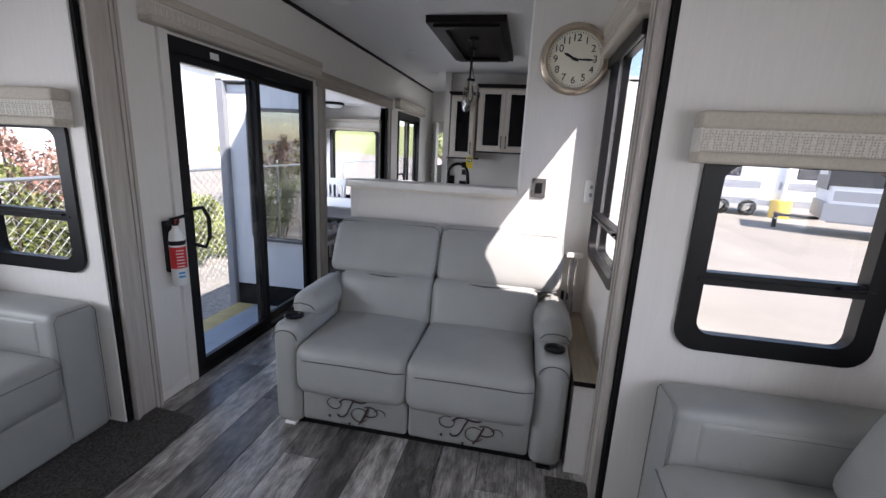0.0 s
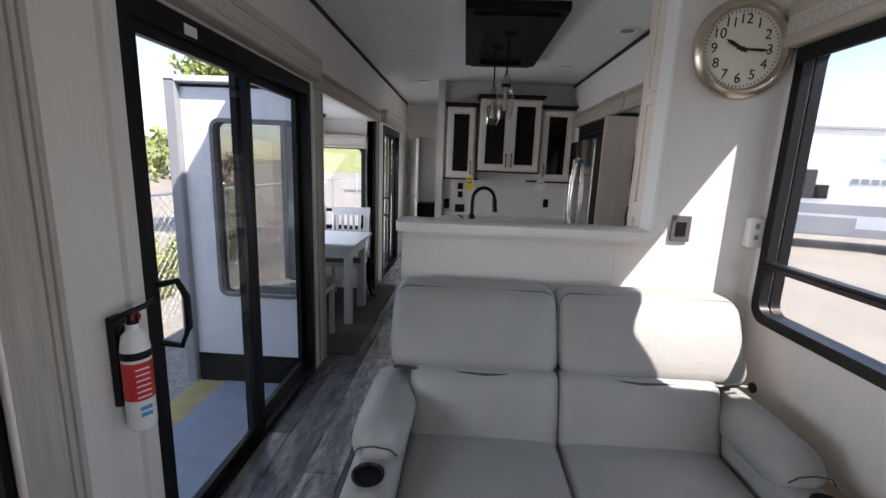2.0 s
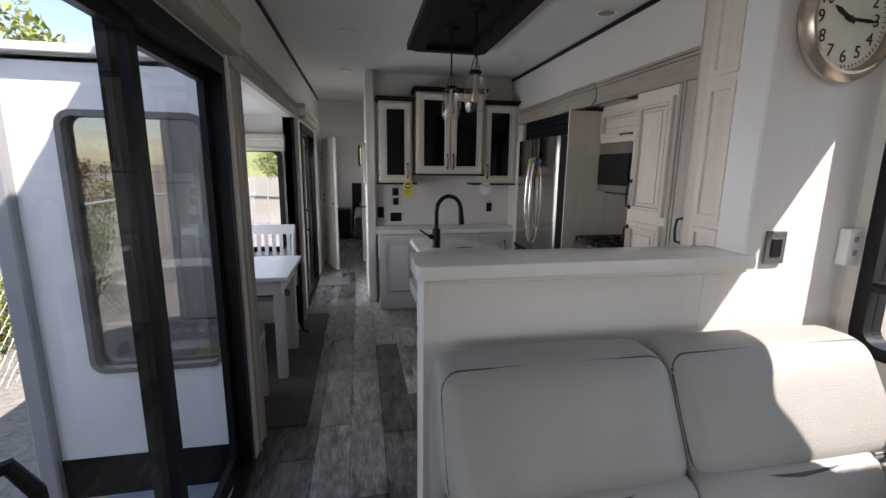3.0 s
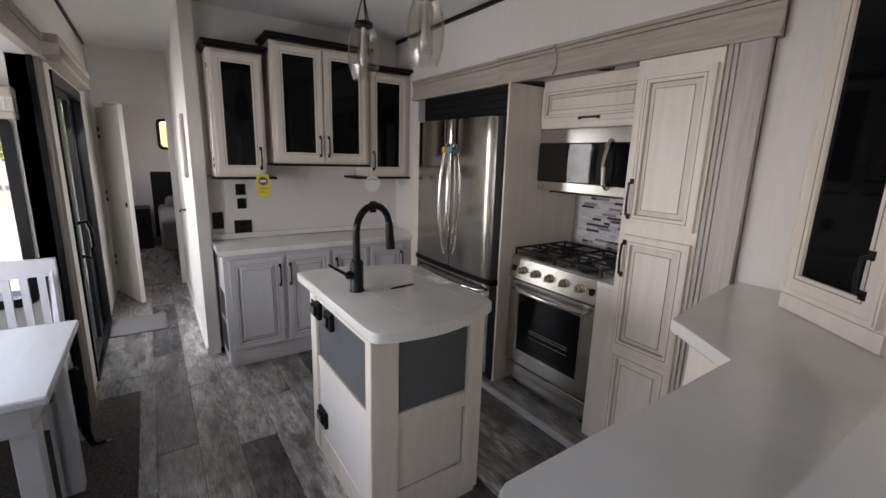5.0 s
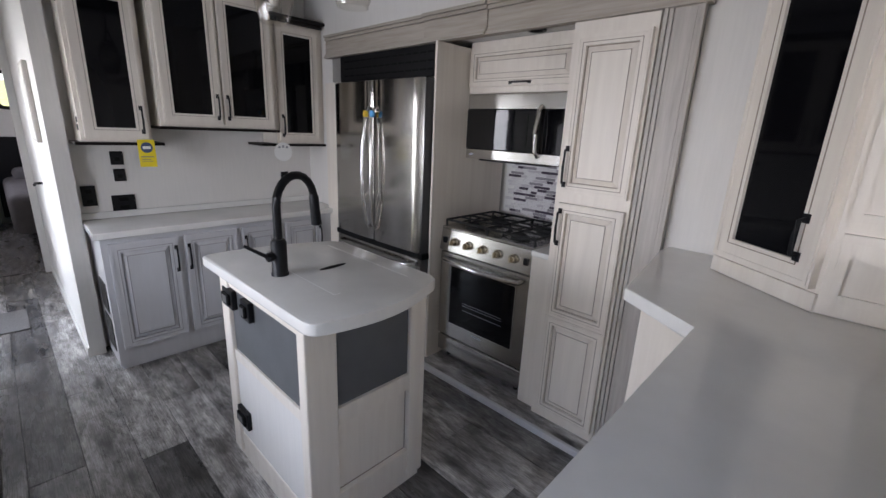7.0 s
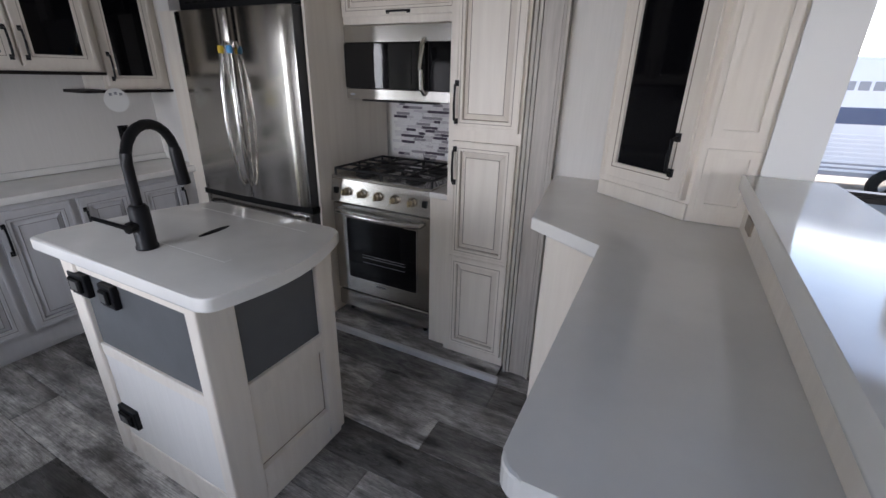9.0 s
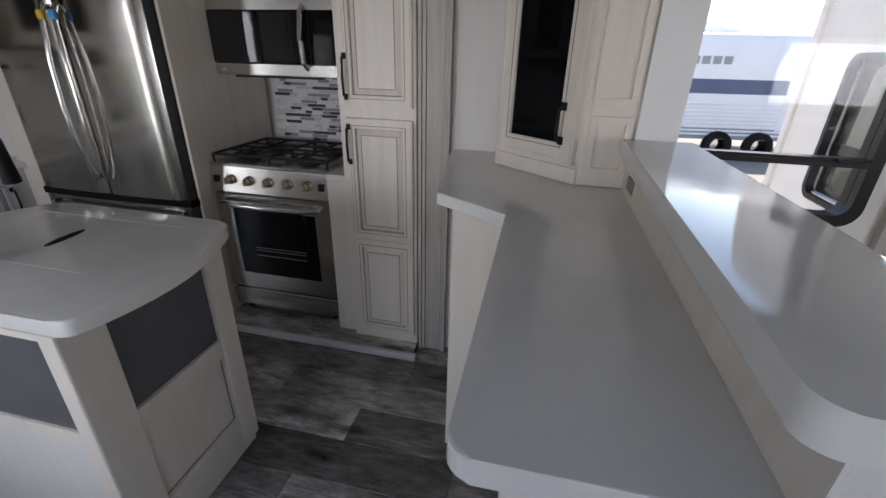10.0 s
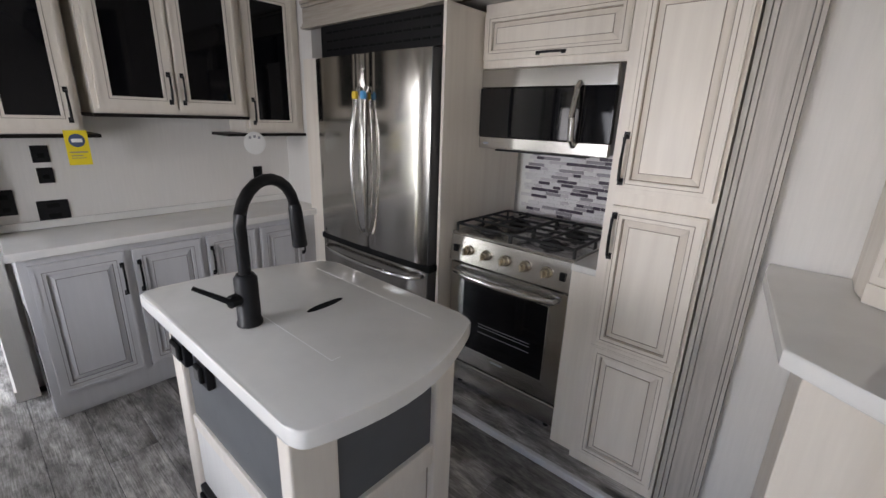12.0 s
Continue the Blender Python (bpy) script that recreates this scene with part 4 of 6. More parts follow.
mw = thing("microwave", (0.95, 5.39, 1.284), "stainless steel over-the-range microwave with a dark glass door", "microwave")
ma, mb = 5.03, 5.688
part("body", B((0.758, 1.15, ma, mb, 1.299, 1.652)), M_GREYBAND, mw)
part("top_trim", B((0.73, 0.758, ma, mb, 1.569, 1.652), bevel=0.004), M_STEELH, mw)
part("bottom_trim", B((0.73, 0.758, ma, mb, 1.289, 1.346), bevel=0.004), M_STEELH, mw)
mdoor = part("door", B((0.726, 0.758, ma + 0.13, mb, 1.347, 1.568), bevel=0.003), M_MWGLASS, mw, "dark glass door")
part("window", B((0.7235, 0.726, ma + 0.23, mb - 0.06, 1.379, 1.539)), M_MWGLASS, mdoor)
part("control_panel", B((0.728, 0.758, ma, ma + 0.128, 1.347, 1.568)), M_BGLASS, mw)
part("handle", tube([(0.73, ma + 0.155, 1.329), (0.693, ma + 0.15, 1.354), (0.678, ma + 0.15, 1.444), (0.693, ma + 0.15, 1.554), (0.73, ma + 0.155, 1.584)], 0.013, 10), M_CHROME, mw, "curved steel handle", smooth=True)
part("vent_strip", B((0.738, 0.80, ma + 0.1, mb - 0.1, 1.28, 1.288)), M_BLACK, mw)
part("badge", B((0.7285, 0.73, mb - 0.06, mb - 0.03, 1.309, 1.319)), M_GREYBAND, mw)
ov = thing("over_microwave_cabinet", (0.95, 5.39, 1.68), "low whitewashed cabinet over the microwave with one flip-up door", "cabinet")
part("body", B((0.735, 1.15, 4.925, 5.688, 1.656, 1.93)), M_CAB, ov)
dm = FACE_W(0.735, 5.685, 0)
dd = cab_door(ov, dm, 0.01, 0.68, 1.69, 1.89, M_CAB, M_GLAZE, rail=0.04)
pull_flat(dd, dm @ Matrix.Translation((0, -0.022, 0)), 0.30, 0.42, 1.705)
rv = thing("recessed_light", (0.62, 5.25, 1.934), "small dark recessed puck light", "light")
part("ring", lathe([(0.03, 0), (0.045, -0.004), (0.045, -0.012), (0.03, -0.012)], 20, (0.64, 5.2, 1.934)), M_BLACK, rv)
ts = thing("backsplash_panel", (1.15, 5.36, 0.9), "mosaic backsplash behind the range", "backsplash")
part("grout", B((1.150, 1.158, 5.045, 5.672, 0.885, 1.296)), M_WHITE, ts, "white grout bed")
TILE = [mat("tile_white", (0.74, 0.73, 0.74), 0.2), mat("tile_plum", (0.10, 0.085, 0.11), 0.15), mat("tile_grey", (0.33, 0.31, 0.34), 0.2), mat("tile_pale", (0.60, 0.57, 0.60), 0.25)]
rng = random.Random(5)
tm = {}
for k in range(4):
    for L in (0.045, 0.07, 0.1):
        b = B((-0.003, 0.003, 0, L - 0.003, 0, 0.0165), bevel=0.0012)
        me = bpy.data.meshes.new("mosaic_tile")
        b.to_mesh(me)
        b.free()
        me.materials.append(TILE[k])
        tm[(k, L)] = me
z = 0.89
while z < 1.28:
    y = 5.05 + rng.uniform(-0.03, 0)
    while y < 5.66:
        L = rng.choice((0.045, 0.07, 0.1))
        if y > 5.045 and y + L < 5.673:
            ob = new("mosaic_tile", tm[(rng.choice((0, 0, 0, 1, 1, 2, 3)), L)])
            ob.parent = ts
            ob.location = Vector((1.148, y, z)) - spot(ts)
        y += L
    z += 0.0195


# ---- island ----
isl = thing("kitchen_island", (-0.47, 5.33, 0), "whitewashed kitchen island with smoked panels and a white quartz top", "kitchen island")
IX0, IX1, IY0, IY1 = -0.72, -0.205, 5.03, 5.715
part("core", B((IX0 + 0.03, IX1 - 0.03, IY0 + 0.03, IY1 - 0.01, 0.07, 0.885)), M_CAB, isl)
for x0, x1, y in ((IX0, IX0 + 0.115, IY0), (IX1 - 0.08, IX1, IY0), (IX0, IX0 + 0.075, IY1 - 0.075), (IX1 - 0.06, IX1, IY1 - 0.06)):
    part("corner_post", B((x0, x1, y, y + (0.05 if y == IY0 else IY1 - y), 0.03, 0.885), bevel=0.006, seg=2), M_CAB, isl)
part("plinth", B((IX0 + 0.012, IX1 - 0.012, IY0 + 0.012, IY1 - 0.012, 0.0, 0.07)), M_CAB, isl)
for z0, z1 in ((0.075, 0.165), (0.452, 0.52), (0.81, 0.884)):
    part("front_rail", B((IX0 + 0.115, IX1 - 0.08, IY0 + 0.003, IY0 + 0.04, z0, z1), bevel=0.002), M_CAB, isl)
for z0, z1 in ((0.075, 0.13), (0.49, 0.535), (0.81, 0.884)):
    part("side_rail", B((IX0 + 0.008, IX0 + 0.04, IY0 + 0.05, IY1 - 0.075, z0, z1), bevel=0.002), M_CAB, isl)
part("front_smoked_panel", B((IX0 + 0.115, IX1 - 0.08, IY0 + 0.017, IY0 + 0.028, 0.52, 0.81)), M_FROST, isl, "smoked grey acrylic panel")
part("side_smoked_panel", B((IX0 + 0.017, IX0 + 0.028, IY0 + 0.05, IY1 - 0.075, 0.535, 0.81)), M_FROST, isl, "smoked grey acrylic panel")
part("front_panel", B((IX0 + 0.115, IX1 - 0.08, IY0 + 0.024, IY0 + 0.029, 0.165, 0.452)), M_CAB, isl)
# Brown line that paints the shadow round the recessed front panel.
part("front_recess_shadow", xform(glaze_lines(IX0 + 0.116, IX1 - 0.081, 0.166, 0.451, 0, 0.003), pose(0, IY0 + 0.0215, 0)), M_GLAZE, isl, "thin brown line for the shadow of the panel recess")
part("side_panel", B((IX0 + 0.012, IX0 + 0.026, IY0 + 0.05, IY1 - 0.075, 0.13, 0.49)), M_WALL, isl)
for y, z, w in ((5.585, 0.765, 0.10), (5.43, 0.765, 0.075), (5.535, 0.235, 0.105)):
    o = part("outlet", B((IX0 - 0.004, IX0 + 0.017, y, y + w, z - 0.04, z + 0.04), bevel=0.004, seg=2), M_BLACK, isl, "black outlet plate")
    part("socket", B((IX0 - 0.014, IX0 - 0.003, y + 0.015, y + w - 0.015, z - 0.022, z + 0.024), bevel=0.004, seg=2), M_RUBBER, o)
    part("socket_face", B((IX0 - 0.0155, IX0 - 0.014, y + w * 0.3, y + w * 0.7, z - 0.014, z + 0.016)), M_PLATE, o)
poly = [(-0.715, 5.738), (-0.755, 5.734), (-0.772, 5.715), (-0.766, 4.945), (-0.7645, 4.93), (-0.760, 4.917), (-0.753, 4.908), (-0.744, 4.902)]
for i in range(1, 11):
    s = i / 10
    poly.append((-0.746 + 0.486 * s, 4.903 + 0.045 * s * s - 0.040 * math.sin(math.pi * s)))
poly += [(-0.240, 4.957), (-0.228, 4.975), (-0.222, 5.01), (-0.216, 5.56), (-0.222, 5.60), (-0.245, 5.635)]
for i in range(1, 7):
    s = i / 7
    poly.append((-0.245 - 0.47 * s, 5.635 + 0.103 * math.sin(s * math.pi / 2)))
itop = part("quartz_top", prism(poly, 0.887, 0.926, 0.005, 3), M_QUARTZ, isl, "white quartz top with a bowed front", smooth=True)
for seam in ((-0.598, -0.575, 5.052, 5.0545), (-0.598, -0.5955, 5.0546, 5.42), (-0.302, -0.2995, 5.04, 5.57)):
    part("sink_cover_seam", B((*seam, 0.9262, 0.9266)), M_WHITE, itop, "fine seam of the sink cover")
slot = [(-0.447 + 0.060 * math.cos(a * math.pi / 12), 5.30 + 0.006 * math.cos(a * math.pi / 12) + 0.014 * math.sin(a * math.pi / 12)) for a in range(24)]
part("finger_slot", prism(slot, 0.9258, 0.9268), M_RUBBER, itop, "dark finger slot of the sink cover")
fx, fy = -0.638, 5.335
fau = thing("kitchen_faucet", (fx, fy, 0.926), "matte black gooseneck pull-down faucet", "faucet")
part("base", lathe([(0.030, 0), (0.030, 0.008), (0.027, 0.012), (0.027, 0.12), (0.020, 0.13), (0.0005, 0.13)], 20, (fx, fy, 0.927)), M_BLACK, fau, smooth=True)
neck = [(fx, fy, 1.05), (fx, fy, 1.15)]
R = 0.098
dirx, diry = 0.93, 0.37
for i in range(0, 11):
    a = math.pi * (1 - i / 10 * 0.93)
    neck.append((fx + dirx * (R + R * math.cos(a)), fy + diry * (R + R * math.cos(a)), 1.17 + R * math.sin(a)))
part("neck", tube(neck, 0.0145, 12), M_BLACK, fau, smooth=True)
e = Vector(neck[-1])
e2 = e + Vector((dirx * 0.012, diry * 0.012, -0.12))
part("spray_head", tube([e, e + (e2 - e) * 0.1, e + (e2 - e) * 0.55, e2], 0.0, 12, taper=[0.015, 0.018, 0.019, 0.0205]), M_BLACK, fau, smooth=True)
part("lever", tube([(fx, fy, 1.00), (fx - 0.045, fy - 0.01, 1.0), (fx - 0.05, fy - 0.012, 1.005), (fx - 0.11, fy + 0.02, 1.045)], 0.0, 8, taper=[0.016, 0.016, 0.007, 0.005]), M_BLACK, fau, smooth=True)

# ---- peninsula and bar ----
pen = thing("peninsula_cabinet", (-0.3, 4.0, 0), "whitewashed peninsula cabinet behind the half wall", "cabinet")
part("body", B((-0.925, -0.05, 3.802, 4.07, 0.0, 1.0)), M_CAB, pen)
part("corner_body", B((-0.048, XR - 0.002, 3.802, 4.30, 0.0, 1.0)), M_CAB, pen)
part("end_panel", B((-0.062, -0.0485, 4.072, 4.305, 0.0, 1.0), bevel=0.002), M_CAB, pen)
part("knob", lathe([(0.004, 0), (0.004, 0.018), (0.011, 0.022), (0.011, 0.03), (0.0005, 0.032)], 12, (-0.07, 4.12, 0.62), 'X'), M_BLACK, pen, smooth=True)
part("outlet", B((-0.082, -0.07, 4.09, 4.15, 0.10, 0.24), bevel=0.004), M_BLACK, pen)
part("back_splash", B((-0.962, 0.098, 3.802, 3.814, 1.0405, 1.148)), M_CAB, pen)
part("usb_outlet", B((-0.07, 0.005, 3.814, 3.819, 1.07, 1.105)), M_GLAZE, pen, "bronze usb outlet plate")
lc = thing("lower_countertop", (-0.3, 4.0, 1.002), "white quartz counter with a stepped corner", "countertop")
corner = [(-0.96 + 0.03 - 0.03 * math.cos(a), 4.13 - 0.03 + 0.03 * math.sin(a)) for a in [i * math.pi / 12 for i in range(7)]]
part("slab", prism([(-0.96, 3.803)] + corner + [(-0.235, 4.13), (-0.10, 4.345), (0.42, 4.42), (XR - 0.002, 4.42), (XR - 0.002, 3.803)], 1.002, 1.04, 0.005, 2), M_QUARTZ, lc)
part("support_bracket", B((-0.60, -0.57, 4.07, 4.10, 0.90, 1.001), (-0.60, -0.57, 4.071, 4.075, 0.85, 0.90)), M_CAB, lc)
bar = thing("bar_top", (-0.4, 3.77, 1.15), "glossy white quartz raised bar top on the half wall", "countertop")
c1 = [(-0.99 + 0.03 - 0.03 * math.cos(a), 3.864 - 0.03 + 0.03 * math.sin(a)) for a in [i * math.pi / 20 for i in range(11)]]
c2 = [(-0.992 + 0.03 - 0.03 * math.cos(a), 3.648 + 0.03 - 0.03 * math.sin(a)) for a in [i * math.pi / 12 for i in range(7)]]
part("slab", prism(list(reversed(c2)) + c1 + [(0.088, 3.845), (0.088, 3.648)], 1.150, 1.192, 0.006, 3), M_QUARTZ, bar, smooth=True)
part("under_strip", B((-0.96, 0.085, 3.668, 3.694, 1.135, 1.1495), bevel=0.003), M_CAB, bar, "narrow strip under the bar")
struct("trim_half_wall", B((-0.962, -0.925, 3.695, 3.71, 0, 1.148), (-0.968, -0.9625, 3.69, 3.818, 0, 1.148), (-0.05, -0.045, 3.6985, 3.70, 0, 1.148)), M_WALL, "pale corner strips of the half wall")

cc = thing("corner_cabinet", (0.3, 4.0, 1.042), "whitewashed corner cabinet with a dark glass door on the counter", "cabinet")
part("body", prism([(0.098, 3.802), (0.098, 3.95), (0.318, 4.222), (0.40, 4.235), (XR - 0.002, 4.235), (XR - 0.002, 3.802)], 1.042, ZC - 0.004), M_CAB, cc)
ang = math.degrees(math.atan2(3.95 - 4.222, 0.098 - 0.318))
cab_door(cc, pose(0.318, 4.222, 0, 0, 0, ang), 0.012, 0.338, 1.10, 2.36, M_CAB, M_GLAZE, True, (0.288, 1.17, 1.27), rail=0.062)
part("plinth", xform(B((0.0, 0.35, -0.008, 0.0, 1.042, 1.09)), pose(0.318, 4.222, 0, 0, 0, ang)), M_CAB, cc)
for z0, z1 in ((1.08, 1.25), (1.28, 1.75), (1.78, 2.35)):
    part("side_panel", B((0.088, 0.098, 3.815, 3.835, z0, z1), (0.088, 0.098, 3.915, 3.935, z0, z1), (0.088, 0.098, 3.835, 3.915, z0, z0 + 0.02), (0.088, 0.098, 3.835, 3.915, z1 - 0.02, z1)), M_CAB, cc)

# ---- loveseat ----
ls = thing("loveseat", (-0.33, 3.25, 0), "grey leather reclining loveseat with cup holders", "sofa")
LX0, LX1, LXM = -1.012, 0.392, -0.325
LAW = 0.142
M_SCRIPT = mat("maroon_ink", (0.03, 0.010, 0.014), 0.5)
part("base_frame", B((LX0 + 0.03, LX1 - 0.03, 2.89, 3.62, 0.002, 0.075)), M_RUBBER, ls, "black base frame")
for i, (a, b) in enumerate(((LX0 + LAW, LXM), (LXM, LX1 - LAW))):
    part("footrest", soft(a + 0.003, b - 0.003, 2.848, 2.96, 0.05, 0.255, 0.02, (0, 0.008, 0)), M_LEATHER, ls, smooth=True)
    part("seat_cushion", soft(a - 0.008, b - 0.001, 2.79, 3.40, 0.225, 0.472, 0.055, (0.003, 0.018, 0.022)), M_LEATHER, ls, smooth=True)
    part("lumbar_cushion", soft(a - 0.004, b - 0.002, 3.24, 3.52, 0.40, 0.705, 0.045, (0.003, 0.026, 0.003), lean=0.26), M_LEATHER, ls, smooth=True)
    ha, hb2 = a - (0.09 if i == 0 else -0.002), b + (0.112 if i else -0.002)
    part("head_cushion", soft(ha, hb2, 3.335, 3.50, 0.682, 0.965, 0.05, (0.006, 0.022, 0.008), lean=0.5), M_LEATHER, ls, smooth=True)
    seat = []
    for k in range(13):
        u = -0.97 + 1.94 * k / 12
        seat.append(((a + b) / 2 + u * (b - a) / 2, 2.79 - 0.018 * max(0.0, 1 - u * u) ** 0.6 - 0.0005 + (0.016 if k in (0, 12) else 0), 0.418 - 0.012 * u * u))
    part("seat_seam", tube(seat, 0.0024, 5), M_PIPING, ls, "dark seam")
    part("back_seam", tube([(ha + 0.02, 3.345, 0.690), ((a + b) / 2, 3.318, 0.689), (hb2 - 0.02, 3.345, 0.690)], 0.006, 6), M_PIPING, ls, "dark seam")
    loop = round_rect(hb2 - ha - 0.012, 0.272, 0.048, 6, (ha + hb2) / 2, 0.8235)
    part("head_welt", tube([(p[0], 3.359 + 0.5 * (p[1] - 0.682), p[1]) for p in loop], 0.0036, 6, True), M_PIPING, ls, "dark welt")
    film = part("plastic_film", soft(a + 0.02, b - 0.02, 2.8385, 2.8405, 0.065, 0.215, 0.0009, n=3), M_FILM, ls, "clear protective film")
    cx, cz = (a + b) / 2 + 0.01, 0.148
    def sw(pts, r=0.0035):
        return tube([(cx + 1.22 * x, 2.8362, cz + 1.22 * z) for x, z in pts], r, 5)
    arc = lambda ox, oz, rx, rz, a0, a1, n=16: [(ox + rx * math.cos(radians(a0 + (a1 - a0) * t / n)), oz + rz * math.sin(radians(a0 + (a1 - a0) * t / n))) for t in range(n + 1)]
    bits = [sw(arc(-0.085, 0.022, 0.030, 0.024, 60, 400), 0.0022),
            sw([(-0.062, 0.030), (-0.045, 0.046), (-0.02, 0.050), (0.005, 0.042), (0.03, 0.040), (0.045, 0.046)], 0.0042),
            sw([(-0.004, 0.043), (-0.016, 0.020), (-0.028, -0.010), (-0.044, -0.032), (-0.062, -0.036), (-0.070, -0.026)], 0.0042),
            sw([(0.058, 0.022), (0.046, -0.006), (0.034, -0.034), (0.020, -0.054)], 0.0046),
            sw(arc(0.062, 0.006, 0.034, 0.022, 130, -120), 0.0030),
            sw(arc(0.022, -0.014, 0.034, 0.030, 30, 330), 0.0024),
            sw(arc(0.106, 0.004, 0.022, 0.018, 170, -20), 0.0020),
            sw(arc(-0.105, -0.038, 0.003, 0.003, 0, 330, 8), 0.0035), sw(arc(-0.020, -0.060, 0.003, 0.003, 0, 330, 8), 0.0035)]
    part("swirl_mark", merged(*bits), M_SCRIPT, film, "dark swirling mark")
part("back_shell", soft(LX0 + 0.05, LX1 - 0.03, 3.50, 3.66, 0.10, 0.93, 0.05, (0, 0.01, 0)), M_LEATHER, ls, smooth=True)
for s, a, b in ((-1, LX0, LX0 + LAW), (1, LX1 - LAW, LX1)):
    arm = part("arm", soft(a, b, 2.835, 3.58, 0.02, 0.555, 0.045, (0.006, 0.008, 0.004)), M_LEATHER, ls, smooth=True)
    part("arm_pad", soft(a - 0.008, b + 0.012, 3.01, 3.46, 0.50, 0.645, 0.07, (0.012, 0.018, 0.012), lean=0.1), M_LEATHER, ls, smooth=True)
    part("pad_seam", tube([(a + 0.01, 3.0, 0.575), (a + 0.03, 2.992, 0.60), ((a + b) / 2, 2.988, 0.61), (b - 0.02, 2.992, 0.60), (b, 3.0, 0.575)], 0.0026, 5), M_PIPING, arm)
    cx = (a + b) / 2
    cup = part("cup_holder", lathe([(0.047, 0.003), (0.047, 0.010), (0.043, 0.012), (0.040, 0.008), (0.039, 0.0), (0.0005, -0.0005)], 24, (cx, 2.925, 0.562)), M_BLACK, ls, "black round cup holder", smooth=True)
    part("arm_seam", tube([(cx + 0.062 * math.cos(t * math.pi / 8), 2.832, 0.480 + 0.045 * math.sin(t * math.pi / 8)) for t in range(9)], 0.0028, 5), M_PIPING, arm)
    part("foot", B((cx - 0.03, cx + 0.03, 2.85, 2.91, 0.0, 0.018), bevel=0.004), M_WHITE if s < 0 else M_RUBBER, ls)
part("recline_button", lathe([(0.02, 0), (0.02, 0.006), (0.014, 0.008), (0.0005, 0.008)], 16, (LX1 + 0.014, 3.40, 0.66), 'X'), M_BLACK, ls)

# ---- boxed ledge, by the window ----
lg = thing("side_ledge", (0.47, 3.25, 0), "boxed ledge with an oak-toned top beside the loveseat", "shelf")
part("box", B((0.415, XR - 0.002, 2.86, 3.698, 0, 0.445)), M_WALL, lg)
part("top", B((0.408, XR - 0.001, 2.845, 3.699, 0.447, 0.468), bevel=0.003), M_LEDGE, lg, "oak-toned top board")
part("edge_band", B((0.406, XR - 0.001, 2.841, 2.845, 0.447, 0.468)), M_DARK, lg)
vac = thing("folded_stand", (0.46, 3.62, 0.468), "folded metal table legs leaning on the wall", "table leg")
for i, (dx, dz) in enumerate(((0, 0.34), (0.018, 0.36), (0.036, 0.33))):
    part("leg", tube([(0.425 + dx, 3.60, 0.47), (0.43 + dx, 3.665, 0.47 + dz)], 0.008, 8), M_CHROME if i != 1 else M_GREYBAND, vac)
part("bracket", B((0.40, 0.50, 3.655, 3.69, 0.815, 0.845), bevel=0.004), M_WHITE, vac)
fb = thing("flashlight", (0.38, 3.68, 0.50), "black handle clipped to the wall", "handle")
part("grip", B((0.40, 0.418, 3.672, 3.698, 0.50, 0.60), bevel=0.004), M_BLACK, fb)

# ---- things on the bar wall ----
ck = thing("wall_clock", (0.34, 3.66, 1.912), "round wall clock with a champagne metal rim and arabic numerals", "clock")
cw = (0.33, 3.698, 1.912)
part("rim", lathe([(0.150, 0.0), (0.176, 0.004), (0.186, 0.016), (0.183, 0.026), (0.172, 0.032), (0.163, 0.044), (0.155, 0.046), (0.149, 0.036), (0.145, 0.020)], 64, cw, 'Y'), M_PEWTER, ck, "champagne metal rim", smooth=True)
dial = part("dial", lathe([(0.150, 0.0), (0.150, 0.014), (0.0005, 0.014)], 64, cw, 'Y'), M_DIAL, ck, "cream dial")
def glyph(text, size, m, material, parent, name="numeral"):
    cu = bpy.data.curves.new("glyph", 'FONT')
    cu.body, cu.size, cu.align_x, cu.align_y, cu.extrude = text, size, 'CENTER', 'CENTER', 0.0006
    o = bpy.data.objects.new("glyph", cu)
    me = bpy.data.meshes.new_from_object(o)
    bpy.data.objects.remove(o)
    bpy.data.curves.remove(cu)
    me.transform(Matrix.Translation(-spot(parent)) @ m)
    me.materials.append(material)
    ob = new(name, me)
    ob.parent = parent
    return ob
for n in range(1, 13):
    a = radians(90 - 30 * n)
    glyph(str(n), 0.052, Matrix.Translation((0.33 + 0.104 * math.cos(a), 3.6825, 1.912 + 0.107 * math.sin(a))) @ pose(0, 0, 0, 90), M_INK, dial)
ticks = bmesh.new()
for k in range(60):
    a = k * math.pi / 30
    r0, w = (0.132, 0.0014)
    ticks = merged(ticks, xform(B((-w, w, -0.001, 0, r0, 0.140)), Matrix.Translation((0.33, 3.6838, 1.912)) @ Matrix.Rotation(a, 4, 'Y')))
tagged(part("minute_marks", ticks, M_INK, dial), kind="stuff")
for nm, L, w, ang in (("hour_hand_pointer", 0.072, 0.0045, -62), ("minute_hand_pointer", 0.106, 0.0034, 92)):
    part(nm.replace("_hand_pointer", "_pointer"), xform(merged(prism([(-w, -0.02), (w, -0.02), (w * 1.6, L * 0.7), (0, L), (-w * 1.6, L * 0.7)], -0.001, 0.001)), Matrix.Translation((0.33, 3.6795, 1.912)) @ Matrix.Rotation(radians(ang), 4, 'Y') @ pose(0, 0, 0, 90)), M_INK, ck)
part("hub", lathe([(0.009, 0), (0.009, 0.005), (0.0005, 0.006)], 14, (0.33, 3.681, 1.912), 'Y'), M_INK, ck)
ob_ = thing("wall_outlet", (0.205, 3.695, 1.21), "dark grey double outlet plate on the bar wall", "outlet", "outlets")
